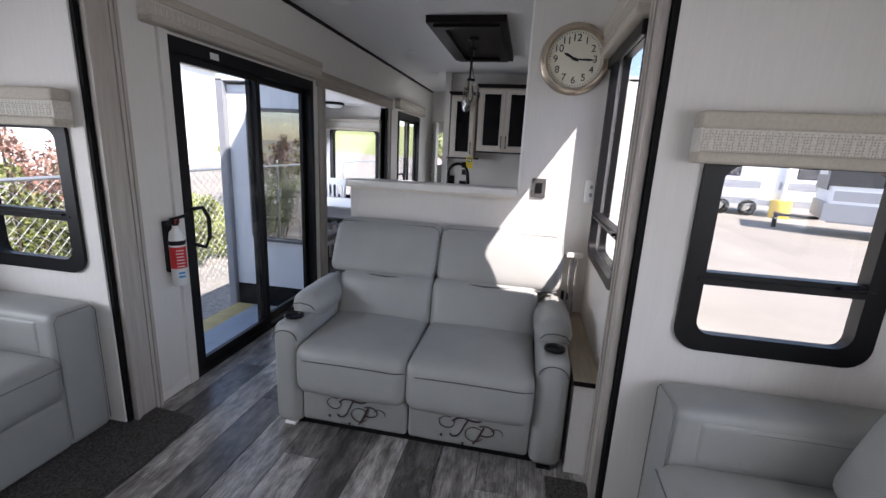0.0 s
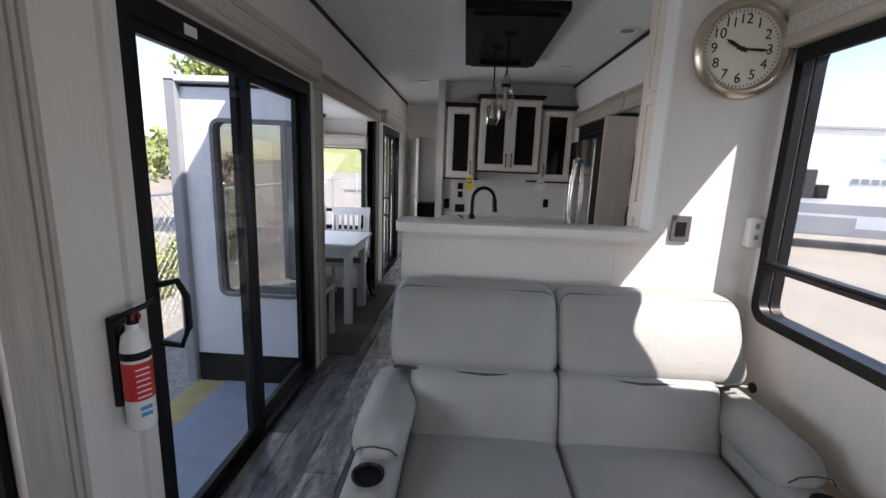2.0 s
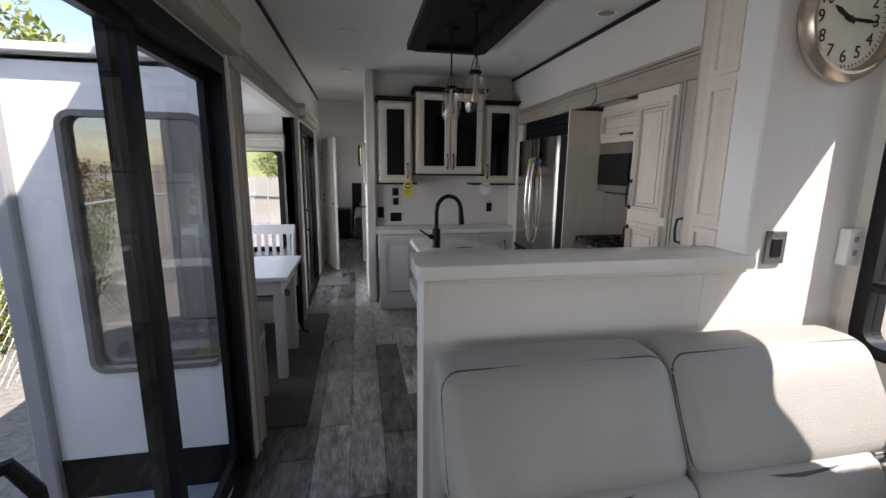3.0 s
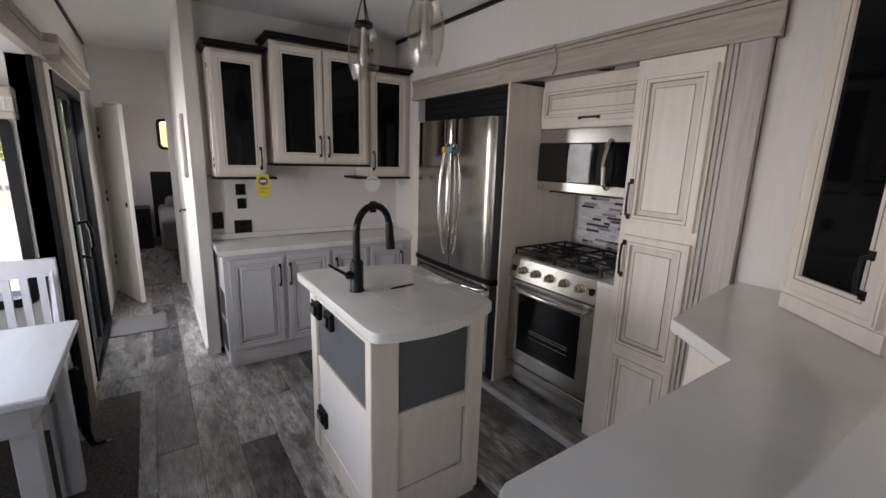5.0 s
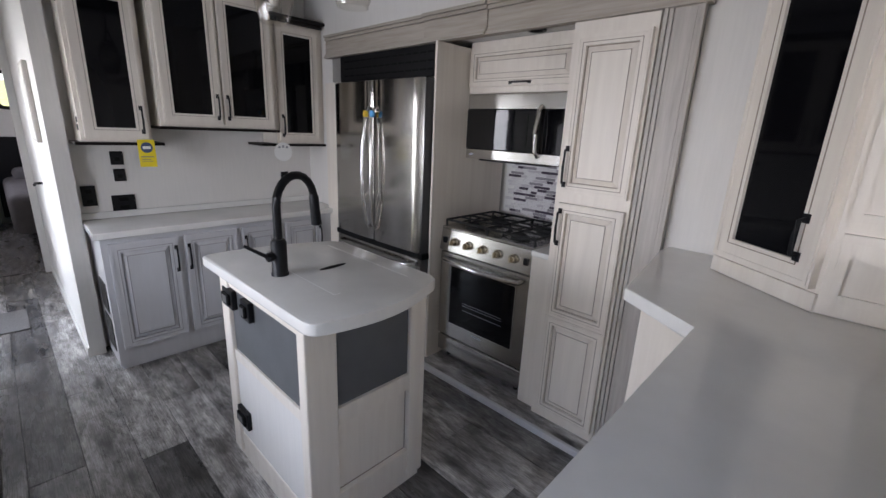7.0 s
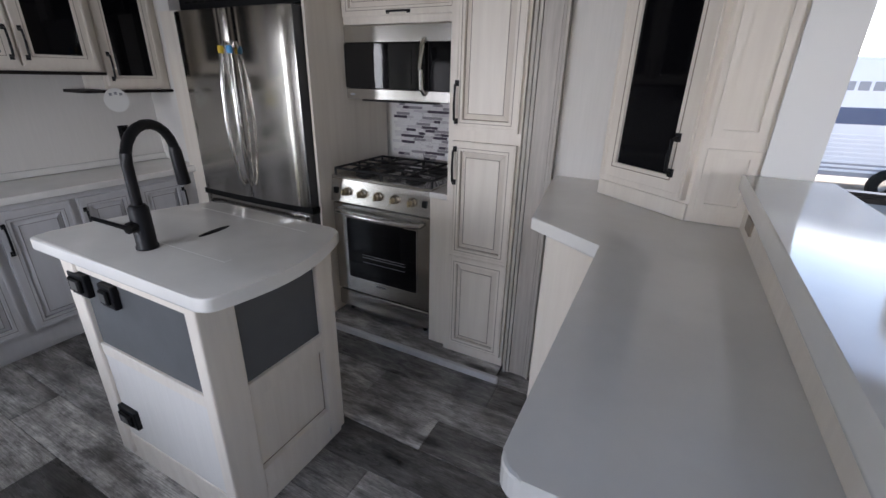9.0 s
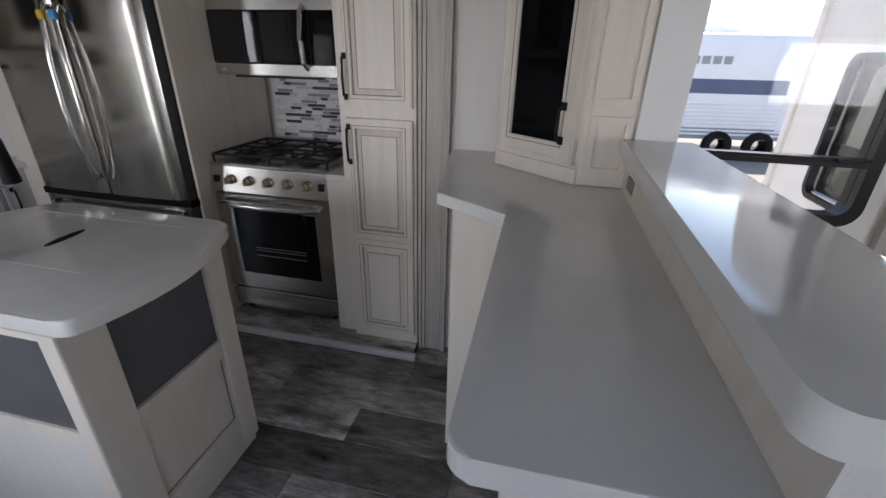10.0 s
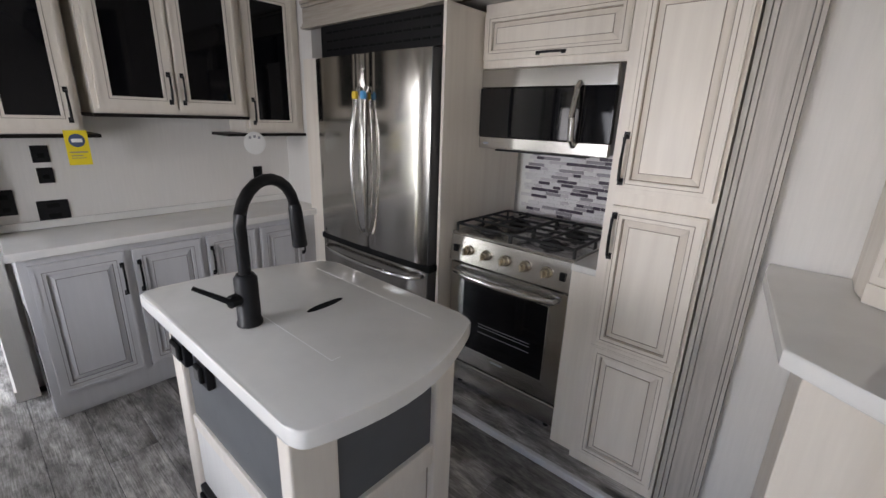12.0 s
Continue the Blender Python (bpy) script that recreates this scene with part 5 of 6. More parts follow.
part("plate", B((0.165, 0.245, 3.690, 3.6985, 1.155, 1.265), bevel=0.003), M_PLATE, ob_)
part("sockets", B((0.185, 0.225, 3.686, 3.690, 1.18, 1.24), bevel=0.002), M_BLACK, ob_)
sw_ = thing("switch_box", (0.50, 3.68, 1.20), "white raised switch box on the wall", "switch")
part("box", B((0.465, 0.525, 3.665, 3.699, 1.145, 1.27), bevel=0.004), M_WHITE, sw_)
for z in (1.18, 1.225):
    part("button", B((0.488, 0.503, 3.661, 3.665, z, z + 0.02)), M_GREYBAND, sw_)

# ---- things on the kitchen wall ----
def plate(x0, x1, z0, z1, label, n=2):
    p = thing("wall_outlet", ((x0 + x1) / 2, 7.19, (z0 + z1) / 2), label, "outlet", "outlets")
    part("plate", B((x0, x1, 7.190, 7.199, z0, z1), bevel=0.002), M_BLACK, p)
    for i in range(n):
        z = z0 + (z1 - z0) * (i + 0.28) / n
        part("socket", B((x0 + (x1 - x0) * 0.3, x0 + (x1 - x0) * 0.7, 7.187, 7.190, z, z + 0.022)), M_RUBBER, p)
plate(-0.955, -0.885, 0.915, 1.035, "black switch plate on the kitchen wall")
plate(-0.815, -0.695, 0.87, 0.97, "wide black outlet plate on the kitchen wall")
plate(-0.79, -0.725, 1.155, 1.235, "black thermostat plate on the kitchen wall", 1)
plate(-0.785, -0.725, 1.055, 1.13, "black switch plate on the kitchen wall", 1)
plate(0.27, 0.33, 0.975, 1.075, "black outlet on the kitchen wall")
yc = thing("hang_tag", (-0.636, 6.95, 1.206), "yellow cardboard tag hanging from the cabinet", "tag")
part("card", B((-0.691, -0.606, 6.944, 6.946, 1.161, 1.316)), M_YELLOW, yc)
part("seal", lathe([(0.028, 0), (0.030, 0.0012), (0.0005, 0.0014)], 20, (-0.648, 6.944, 1.271), 'Y'), M_NAVY, yc)
part("seal_centre", B((-0.668, -0.628, 6.9415, 6.9427, 1.263, 1.279)), M_WHITE, yc)
part("text_bars", B((-0.681, -0.616, 6.943, 6.944, 1.216, 1.222), (-0.678, -0.636, 6.943, 6.944, 1.201, 1.205), (-0.678, -0.626, 6.943, 6.944, 1.191, 1.194)), M_GLAZE, yc)
wc = thing("round_tag", (0.17, 6.93, 1.22), "round white card tag hanging from the cabinet", "tag")
part("disc", lathe([(0.066, 0), (0.066, 0.002), (0.0005, 0.002)], 32, (0.17, 6.925, 1.245), 'Y'), M_WHITE, wc)
part("dots", B((0.135, 0.15, 6.921, 6.923, 1.27, 1.285), (0.163, 0.178, 6.921, 6.923, 1.275, 1.29), (0.19, 0.205, 6.921, 6.923, 1.27, 1.285)), M_GREYBAND, wc)
pic = thing("wall_picture", (-1.07, 7.6, 1.5), "narrow framed picture on the hallway wall", "picture")
part("frame", B((-1.085, -1.061, 7.42, 7.72, 1.27, 1.72), bevel=0.003), M_POST, pic)
part("print", B((-1.087, -1.085, 7.44, 7.70, 1.29, 1.70)), M_WEAVE, pic)
hb = thing("lever_set", (-1.075, 8.2, 0.95), "dark lever handle on the hallway wall", "handle")
part("lever", tube([(-1.06, 8.15, 0.95), (-1.10, 8.15, 0.95), (-1.11, 8.05, 0.95)], 0.009, 8), M_BLACK, hb)

# ---- ceiling fittings ----
skl = thing("skylight_frame", (-0.44, 5.36, 2.35), "dark espresso ceiling box frame holding the pendants", "ceiling frame")
sx0, sx1, sy0, sy1 = -0.750, -0.125, 4.64, 6.085
part("crown", merged(B((sx0 - 0.0, sx1 + 0.0, sy0, sy0 + 0.07, 2.355, 2.408), (sx0, sx1, sy1 - 0.07, sy1, 2.355, 2.408), (sx0, sx0 + 0.07, sy0 + 0.07, sy1 - 0.07, 2.355, 2.408), (sx1 - 0.07, sx1, sy0 + 0.07, sy1 - 0.07, 2.355, 2.408))), M_DARK, skl)
part("inner_step", B((sx0 + 0.05, sx1 - 0.05, sy0 + 0.05, sy0 + 0.13, 2.335, 2.385), (sx0 + 0.05, sx1 - 0.05, sy1 - 0.13, sy1 - 0.05, 2.335, 2.385), (sx0 + 0.05, sx0 + 0.13, sy0 + 0.13, sy1 - 0.13, 2.335, 2.385), (sx1 - 0.13, sx1 - 0.05, sy0 + 0.13, sy1 - 0.13, 2.335, 2.385)), M_DARK, skl)
part("panel", B((sx0 + 0.1, sx1 - 0.1, sy0 + 0.1, sy1 - 0.1, 2.37, 2.40)), M_DARK, skl)


def pendant(x, y, z0, z1):
    """A clear glass pendant on a stem with three stays."""
    p = thing("pendant_lamp", (x, y, 2.37), "clear glass pendant lamp with a dark metal cap", "pendant lamp", "pendants")
    part("canopy", lathe([(0.0005, 0.0), (0.05, -0.002), (0.045, -0.02), (0.012, -0.03)], 20, (x, y, 2.368)), M_BLACK, p, smooth=True)
    part("stem", tube([(x, y, 2.345), (x, y, z1 + 0.12)], 0.006, 8), M_BLACK, p)
    for k in range(3):
        a = k * 2.094 + 0.4
        part("stay", tube([(x, y, z1 + 0.12), (x + 0.035 * math.cos(a), y + 0.035 * math.sin(a), z1 - 0.005)], 0.003, 6), M_BLACK, p)
    h = z1 - z0
    part("cap", lathe([(0.0005, 0.012), (0.036, 0.010), (0.040, 0.0), (0.036, -0.008), (0.0005, -0.008)], 20, (x, y, z1)), M_BLACK, p, smooth=True)
    g = part("glass", lathe([(0.038, h), (0.047, h * 0.93), (0.060, h * 0.74), (0.067, h * 0.52), (0.064, h * 0.27), (0.053, 0.02), (0.046, 0.0), (0.043, 0.002), (0.050, 0.022), (0.061, h * 0.27), (0.064, h * 0.52), (0.057, h * 0.74), (0.044, h * 0.92)], 28, (x, y, z0)), M_LAMPGLASS, p, "clear blown glass shade", smooth=True)
    part("inner_glass", lathe([(0.026, h * 0.85), (0.027, h * 0.2), (0.024, h * 0.18), (0.024, h * 0.85)], 20, (x, y, z0)), M_LAMPGLASS, p, smooth=True)
    part("bulb", lathe([(0.0005, h * 0.25), (0.012, h * 0.28), (0.016, h * 0.45), (0.010, h * 0.7), (0.010, h * 0.95)], 14, (x, y, z0)), M_WHITE, p, smooth=True)


pendant(-0.507, 5.54, 1.78, 1.992)
pendant(-0.44, 5.16, 1.79, 2.018)
for x, y in ((0.38, 5.15), (-1.25, 7.2), (-1.2, 5.9), (0.2, 6.3), (-1.3, 4.3)):
    s = thing("ceiling_speaker", (x, y, 2.40), "round recessed ceiling fitting", "ceiling light", "ceiling fittings")
    big = x > 0.3
    part("rim", lathe([(0.05, 0), (0.068, -0.003), (0.068, -0.008), (0.05, -0.006)], 24, (x, y, 2.409)), M_WHITE, s, smooth=True)
    part("grille", lathe([(0.051, -0.004), (0.0005, -0.005)], 24, (x, y, 2.409)), M_GLAZE if big else M_WHITE, s)
dome = thing("dome_light", (-2.25, 6.1, 1.95), "dark-rimmed dome light on the dining ceiling", "ceiling light")
part("rim", lathe([(0.0005, 0), (0.13, 0), (0.135, -0.02), (0.12, -0.03)], 28, (-2.22, 6.1, 1.879)), M_BLACK, dome, smooth=True)
part("diffuser", lathe([(0.119, -0.029), (0.10, -0.05), (0.05, -0.062), (0.0005, -0.065)], 28, (-2.22, 6.1, 1.879)), M_WHITE, dome, smooth=True)

# ---- fire extinguisher ----
fe = thing("fire_extinguisher", (-1.645, 2.985, 0.70), "white fire extinguisher with a red label in a black wall bracket", "fire extinguisher")
ex, ey = -1.635, 2.985
part("cylinder", lathe([(0.0005, 0), (0.030, 0.002), (0.038, 0.015), (0.038, 0.25), (0.032, 0.29), (0.014, 0.31), (0.014, 0.33), (0.0005, 0.33)], 24, (ex, ey, 0.63)), M_WHITE, fe, smooth=True)
lab = part("label", lathe([(0.0386, 0.10), (0.0388, 0.10), (0.0388, 0.215), (0.0386, 0.215)], 24, (ex, ey, 0.63)), M_RED, fe, "red printed label")
part("label_bars", merged(*[xform(B((-0.0005, 0.0005, -0.02, 0.016, 0, 0.004)), Matrix.Translation((ex, ey, 0)) @ Matrix.Rotation(radians(-30), 4, 'Z') @ Matrix.Translation((0.0392, 0, 0.74 + 0.017 * k))) for k in range(6)]), M_WHITE, lab)
part("lower_label", merged(*[xform(B((-0.0005, 0.0005, -0.016, 0.014, 0, 0.012)), Matrix.Translation((ex, ey, 0)) @ Matrix.Rotation(radians(-30), 4, 'Z') @ Matrix.Translation((0.0388, 0, 0.68 + 0.02 * k))) for k in range(2)]), M_BLUE, fe)
part("strap", lathe([(0.0395, 0.225), (0.0405, 0.228), (0.0405, 0.245), (0.0395, 0.248)], 24, (ex, ey, 0.63)), M_BLACK, fe)
part("bracket", B((XL + 0.002, XL + 0.024, ey - 0.022, ey + 0.022, 0.70, 0.975), bevel=0.003), M_BLACK, fe)
part("valve", merged(tube([(ex, ey, 0.955), (ex, ey, 0.985)], 0.016, 10), tube([(ex - 0.01, ey - 0.02, 0.985), (ex + 0.02, ey + 0.05, 1.0), (ex + 0.02, ey + 0.07, 1.005)], 0.009, 8), tube([(ex, ey - 0.03, 0.975), (ex + 0.01, ey - 0.07, 0.965)], 0.008, 8)), M_BLACK, fe)
part("gauge", lathe([(0.014, 0), (0.014, 0.008), (0.0005, 0.009)], 14, (ex + 0.016, ey, 0.975), 'X'), M_RED, fe)


# ---- lounge sofas ----
def sofa(name, m, label, pillows):
    """A sofa in its own frame: front at y=0 looking to -y, x along; arm at the x=0 end."""
    s = thing(name, m.translation, label, "sofa", "lounge sofas")
    part("base", xform(soft(0.18, 2.3, 0.0, 0.85, 0.02, 0.275, 0.03), m), M_LEATHER, s, smooth=True)
    part("arm", xform(soft(0.0, 0.20, 0.0, 0.92, 0.02, 0.652, 0.035, (0.006, 0.006, 0.010)), m), M_LEATHER, s, smooth=True)
    for i in range(2):
        part("seat_cushion", xform(soft(0.192 + i * 1.03, 1.22 + i * 1.03, -0.03, 0.66, 0.27, 0.475, 0.05, (0.0, 0.014, 0.02)), m), M_LEATHER, s, smooth=True)
        part("back_cushion", xform(soft(0.192 + i * 1.03, 1.22 + i * 1.03, 0.58, 0.90, 0.40, 0.86, 0.09, (0.0, 0.035, 0.02), lean=0.1), m), M_LEATHER, s, smooth=True)
    part("arm_inset", xform(soft(0.168, 0.207, 0.07, 0.66, 0.47, 0.625, 0.018, (0.004, 0, 0)), m), M_LEATHER, s, smooth=True)
    part("inset_seam", xform(tube([(0.205, 0.09, 0.605), (0.209, 0.36, 0.612), (0.205, 0.62, 0.605)], 0.002, 5), m), M_WELT, s)
    if pillows:
        part("pillow", xform(soft(0.215, 0.70, 0.40, 0.56, 0.475, 0.90, 0.075, (0.0, 0.055, 0.0), lean=0.35), m), M_LEATHER, s, smooth=True)
    part("arm_welt", xform(tube([(0.012, -0.003, 0.06), (0.012, -0.004, 0.617), (0.03, -0.003, 0.642), (0.17, -0.003, 0.642), (0.188, -0.004, 0.617), (0.188, -0.003, 0.06)], 0.0022, 5), m), M_WELT, s)
    part("piping", xform(tube([(0.205, -0.034, 0.43), (0.7, -0.045, 0.434), (1.21, -0.034, 0.43)], 0.0026, 5), m), M_WELT, s)
    return s


sofa("sofa", pose(-1.76, 2.625, 0.0, 0, 0, 90) @ Matrix.Diagonal((-1, 1, 1, 1)), "grey leather sofa in the slide-out on dark carpet", 0)
sofa("sofa", pose(0.66, 2.62, 0.0, 0, 0, -90), "grey leather sofa in the slide-out under the window", 1)

# ---- dining corner ----
tb = thing("dining_table", (-2.1, 5.55, 0), "white rectangular dining table with square legs", "table")
M_TABLE = mat("white_table", (0.50, 0.51, 0.53), 0.35, spread=0.08, scale=(20, 3, 20))
part("tabletop", B((-2.62, -1.605, 5.35, 6.05, 0.72, 0.75), bevel=0.005), M_TABLE, tb)
part("apron", B((-2.58, -1.66, 5.40, 6.00, 0.62, 0.719)), M_TABLE, tb)
for x in (-1.72, -2.55):
    for y in (5.42, 5.92):
        part("leg", B((x, x + 0.065, y, y + 0.065, 0.013, 0.62), bevel=0.004), M_TABLE, tb)


def dining_chair():
    c = thing("dining_chair", (0, 0, 0), "white wooden slat-back dining chair with a dark seat pad", "chair", "dining chairs")
    part("seat", soft(-0.21, 0.21, -0.22, 0.20, 0.44, 0.50, 0.02, (0, 0, 0.012)), M_FROST, c, "dark upholstered seat pad", smooth=True)
    part("seat_frame", B((-0.21, 0.21, -0.21, 0.20, 0.40, 0.44)), M_TABLE, c)
    for x in (-0.205, 0.17):
        part("front_leg", B((x, x + 0.035, -0.21, -0.175, 0, 0.40)), M_TABLE, c)
        part("back_leg", tube([(x + 0.017, 0.24, 0), (x + 0.017, 0.19, 0.2), (x + 0.017, 0.185, 0.45), (x + 0.017, 0.24, 0.95)], 0.02, 8), M_TABLE, c)
    part("top_rail", B((-0.205, 0.205, 0.215, 0.24, 0.87, 0.95)), M_TABLE, c)
    part("low_rail", B((-0.19, 0.19, 0.19, 0.21, 0.56, 0.60)), M_TABLE, c)
    for i in range(6):
        x = -0.15 + i * 0.06
        part("slat", B((x - 0.014, x + 0.014, 0.204, 0.218, 0.60, 0.87)), M_TABLE, c)
    return c


ch = dining_chair()
ch.matrix_basis = pose(-1.90, 6.13, 0.013)
copy_thing(ch, pose(-1.95, 5.02, 0.013, 0, 0, 180))
copy_thing(ch, pose(-2.38, 6.13, 0.013, 0, 0, 0))
strap = thing("chair_strap", (-1.64, 6.26, 0.013), "black strap hanging from a dining chair onto the carpet", "strap")
part("webbing", tube([(-1.686, 6.22, 0.455), (-1.668, 6.21, 0.36), (-1.672, 6.21, 0.22), (-1.665, 6.22, 0.12), (-1.652, 6.24, 0.04), (-1.63, 6.26, 0.024), (-1.605, 6.27, 0.021)], 0.0, 8, taper=[0.03, 0.034, 0.03, 0.018, 0.012, 0.009, 0.008]), M_RUBBER, strap, smooth=True)
part("buckle", B((-1.606, -1.585, 6.262, 6.28, 0.0135, 0.024), bevel=0.003), M_CHROME, strap, "small metal tip")

# ---- hallway and bedroom ----
dr = thing("bedroom_door", (-1.64, 9.1, 0), "white hallway door standing open", "door")
part("leaf", xform(B((0, 0.58, -0.018, 0.018, 0.012, 1.84)), pose(-1.66, 9.16, 0, 0, 0, -70)), M_WALL, dr)
part("knob", lathe([(0.012, 0), (0.012, 0.03), (0.028, 0.035), (0.028, 0.05), (0.0005, 0.06)], 14, (-1.455, 8.68, 0.95), 'X'), M_BLACK, dr)
for z in (0.3, 0.95, 1.55):
    for dz in (0.0, 0.07):
        part("hinge", xform(B((0.02, 0.05, -0.026, -0.017, z + dz, z + dz + 0.035)), pose(-1.66, 9.16, 0, 0, 0, -70)), M_BLACK, dr)
bd = thing("bed", (-0.6, 10.9, 0), "bed with dark grey bedding in the bedroom", "bed")
part("mattress", soft(-1.25, 0.3, 10.0, 11.85, 0.2, 0.62, 0.08, (0, 0, 0.02)), M_BED, bd, smooth=True)
part("headboard", B((-1.30, 0.35, 11.80, 11.88, 0.1, 1.12)), M_BLACK, bd)
part("pillow", soft(-1.15, -0.55, 11.4, 11.75, 0.60, 0.74, 0.06, (0, 0, 0.03)), M_BED, bd, smooth=True)
ns = thing("nightstand", (-1.6, 11.6, 0), "dark nightstand beside the bed", "nightstand")
part("body", B((-1.75, -1.35, 11.4, 11.85, 0, 0.6), bevel=0.005), M_DARK, ns)
hr = thing("door_mat", (-1.45, 7.6, 0), "small grey rug in the hallway", "rug")
part("weave", prism([(-1.68, 7.80), (-1.29, 7.80), (-1.29, 8.22), (-1.68, 8.22)], 0.001, 0.012, 0.003), M_RUG, hr)

# ---- outdoors ----
GZ = -0.95
struct("ground", B((-2500, 2500, -2500, 2500, GZ - 0.3, GZ)), M_CONC, "sunlit pale concrete lot")
struct("gravel_strip", B((-5.6, -1.2, -15, 40, GZ - 0.05, GZ + 0.012)), M_GRAVEL, "grey gravel strip")
# the body of the home under the floor
struct("wall_underbelly", B((XL - 0.06, XR + 0.06, -1.0, 9.2, -0.75, -0.07)), M_GREYBAND, "grey skirt below the floor")
struct("roof", B((XL - 0.12, XR + 0.12, -1.12, 9.32, 2.48, 2.56)), M_GEL, "white roof")
lan = thing("entry_landing", (-2.1, 3.9, GZ), "blue-grey entry landing with a yellow front edge outside the patio door", "steps")
part("deck", B((-2.42, -1.79, 2.9, 4.72, -0.24, -0.20)), M_STEPBLUE, lan, "blue-grey painted deck")
part("yellow_edge", B((-2.62, -2.42, 2.9, 4.72, -0.25, -0.205)), M_STEPYEL, lan, "worn yellow edge")
for y in (2.95, 4.6):
    for x in (-2.58, -1.85):
        part("leg", B((x, x + 0.06, y, y + 0.06, GZ, -0.25)), M_GREYBAND, lan)

fx_ = -4.9
fn = thing("chain_link_fence", (fx_, 5, GZ), "galvanised chain-link fence with steel posts", "fence")
posts = bpy.data.meshes.new("post")
b = lathe([(0.03, 0), (0.03, 1.92), (0.033, 1.93), (0.0005, 1.97)], 10)
b.to_mesh(posts)
b.free()
posts.materials.append(M_GALV)
for i in range(10):
    o = new("post", posts)
    o.parent = fn
    o.location = (0, -9 + i * 3.0 - 5 + 3.4, 0)
part("top_rail", tube([(fx_, -8, GZ + 1.85), (fx_, 18, GZ + 1.85)], 0.022, 8), M_GALV, fn)
bm = bmesh.new()
P, H = 0.075, 1.82
y = -8.0
while y < 18:
    for s in (1, -1):
        # each strand climbs at 45 degrees
        z0, y0 = 0.0, y
        a = Vector((fx_ + 0.004 * s, y0, GZ + 0.03))
        c = Vector((fx_ + 0.004 * s, y0 + s * H, GZ + 0.03 + H))
        d = Vector((0, 0.005, 0))
        vs = [bm.verts.new(a - d), bm.verts.new(a + d), bm.verts.new(c + d), bm.verts.new(c - d)]
        bm.faces.new(vs)
        vs = [bm.verts.new(a + Vector((0.003, 0, 0))), bm.verts.new(a - Vector((0.003, 0, 0))), bm.verts.new(c - Vector((0.003, 0, 0))), bm.verts.new(c + Vector((0.003, 0, 0)))]
        bm.faces.new(vs)
    y += P * 1.85
tagged(part("mesh", bm, M_GALV, fn, "diamond wire mesh"), kind="stuff")


def leaves(rng, spots, size, mt, name, parent, label=""):
    """Many small leaf blades round the given (centre, radius) clumps."""
    vs, fs = [], []
    for c, r, n in spots:
        for _ in range(n):
            u = Vector((rng.gauss(0, 1), rng.gauss(0, 1), rng.gauss(0, 1)))
            u = u.normalized() * r * rng.random() ** 0.45
            p = Vector(c) + u
            a = Vector((rng.uniform(-1, 1), rng.uniform(-1, 1), rng.uniform(-1, 1))).normalized()
            t = a.cross(Vector((rng.uniform(-1, 1), rng.uniform(-1, 1), rng.uniform(-0.5, 1)))).normalized()
            s = size * rng.uniform(0.6, 1.3)
            k = len(vs)
            vs += [p - a * s, p + t * s * 0.45, p + a * s, p - t * s * 0.45]
            fs.append((k, k + 1, k + 2, k + 3))
    o = spot(parent)
    me = bpy.data.meshes.new(name)
    me.from_pydata([tuple(v - o) for v in vs], [], fs)
    me.materials.append(mt)
    ob = new(name, me)
    ob.parent = parent
    if label:
        tagged(ob, label)
    return ob


def shrub(rng, x, y, h, red):
    s = thing("shrub", (x, y, GZ), "tall shrub with reddish shoots behind the fence" if red else "green shrub behind the fence", "shrub", "shrubs")
    stems = []
    spots, tips = [], []
    for k in range(9):
        a = rng.uniform(0, 6.28)
        top = Vector((x + 0.5 * math.cos(a), y + 0.5 * math.sin(a), GZ + h * rng.uniform(0.7, 1.05)))
        stems.append(tube([(x + 0.1 * math.cos(a), y + 0.1 * math.sin(a), GZ), (Vector((x, y, GZ)) + top) / 2 + Vector((0.1, 0, 0)), top], 0.01, 5))
        for j in range(7):
            f = 0.25 + 0.75 * j / 6
            c = Vector((x, y, GZ)).lerp(top, f)
            (tips if j > 4 and red else spots).append((c, 0.26 - 0.16 * f + 0.03, 110))
    part("stems", merged(*stems), M_BARK, s)
    leaves(rng, spots, 0.032, M_LEAF, "leaves", s)
    if tips:
        leaves(rng, tips, 0.030, M_LEAFRED, "red_shoots", s, "reddish young leaves")


rng = random.Random(11)
for i in range(15):
    shrub(rng, -5.7 + rng.uniform(-0.3, 0.3), -1.0 + i * 0.95, rng.uniform(1.9, 2.5) if i < 8 else rng.uniform(0.9, 1.3), i < 8)


def tree(rng, x, y, h, r, n, label):
    t = thing("tree", (x, y, GZ), label, "tree", "trees")
    limbs = [tube([(x, y, GZ), (x + 0.1, y, GZ + h * 0.3), (x, y + 0.1, GZ + h * 0.7)], 0.1, 8, taper=[0.16, 0.12, 0.06])]
    spots = []
    for k in range(n):
        a, f = rng.uniform(0, 6.28), rng.uniform(0.25, 1.0)
        rad = r * (1.15 - 0.75 * f) * rng.uniform(0.4, 1.0)
        c = Vector((x + rad * math.cos(a), y + rad * math.sin(a), GZ + h * f))
        limbs.append(tube([(x, y, GZ + h * max(0.2, f - 0.25)), c], 0.03, 5, taper=[0.045, 0.012]))
        spots.append((c, r * 0.3, 120))
    part("trunk", merged(*limbs), M_BARK, t)
    leaves(rng, spots, 0.11, M_LEAF, "crown", t)


tree(rng, -8.4, 14.8, 5.7, 1.6, 40, "young broadleaf tree in full green leaf")
tree(rng, -6.5, 36.0, 6.0, 2.4, 40, "green tree across the lot")


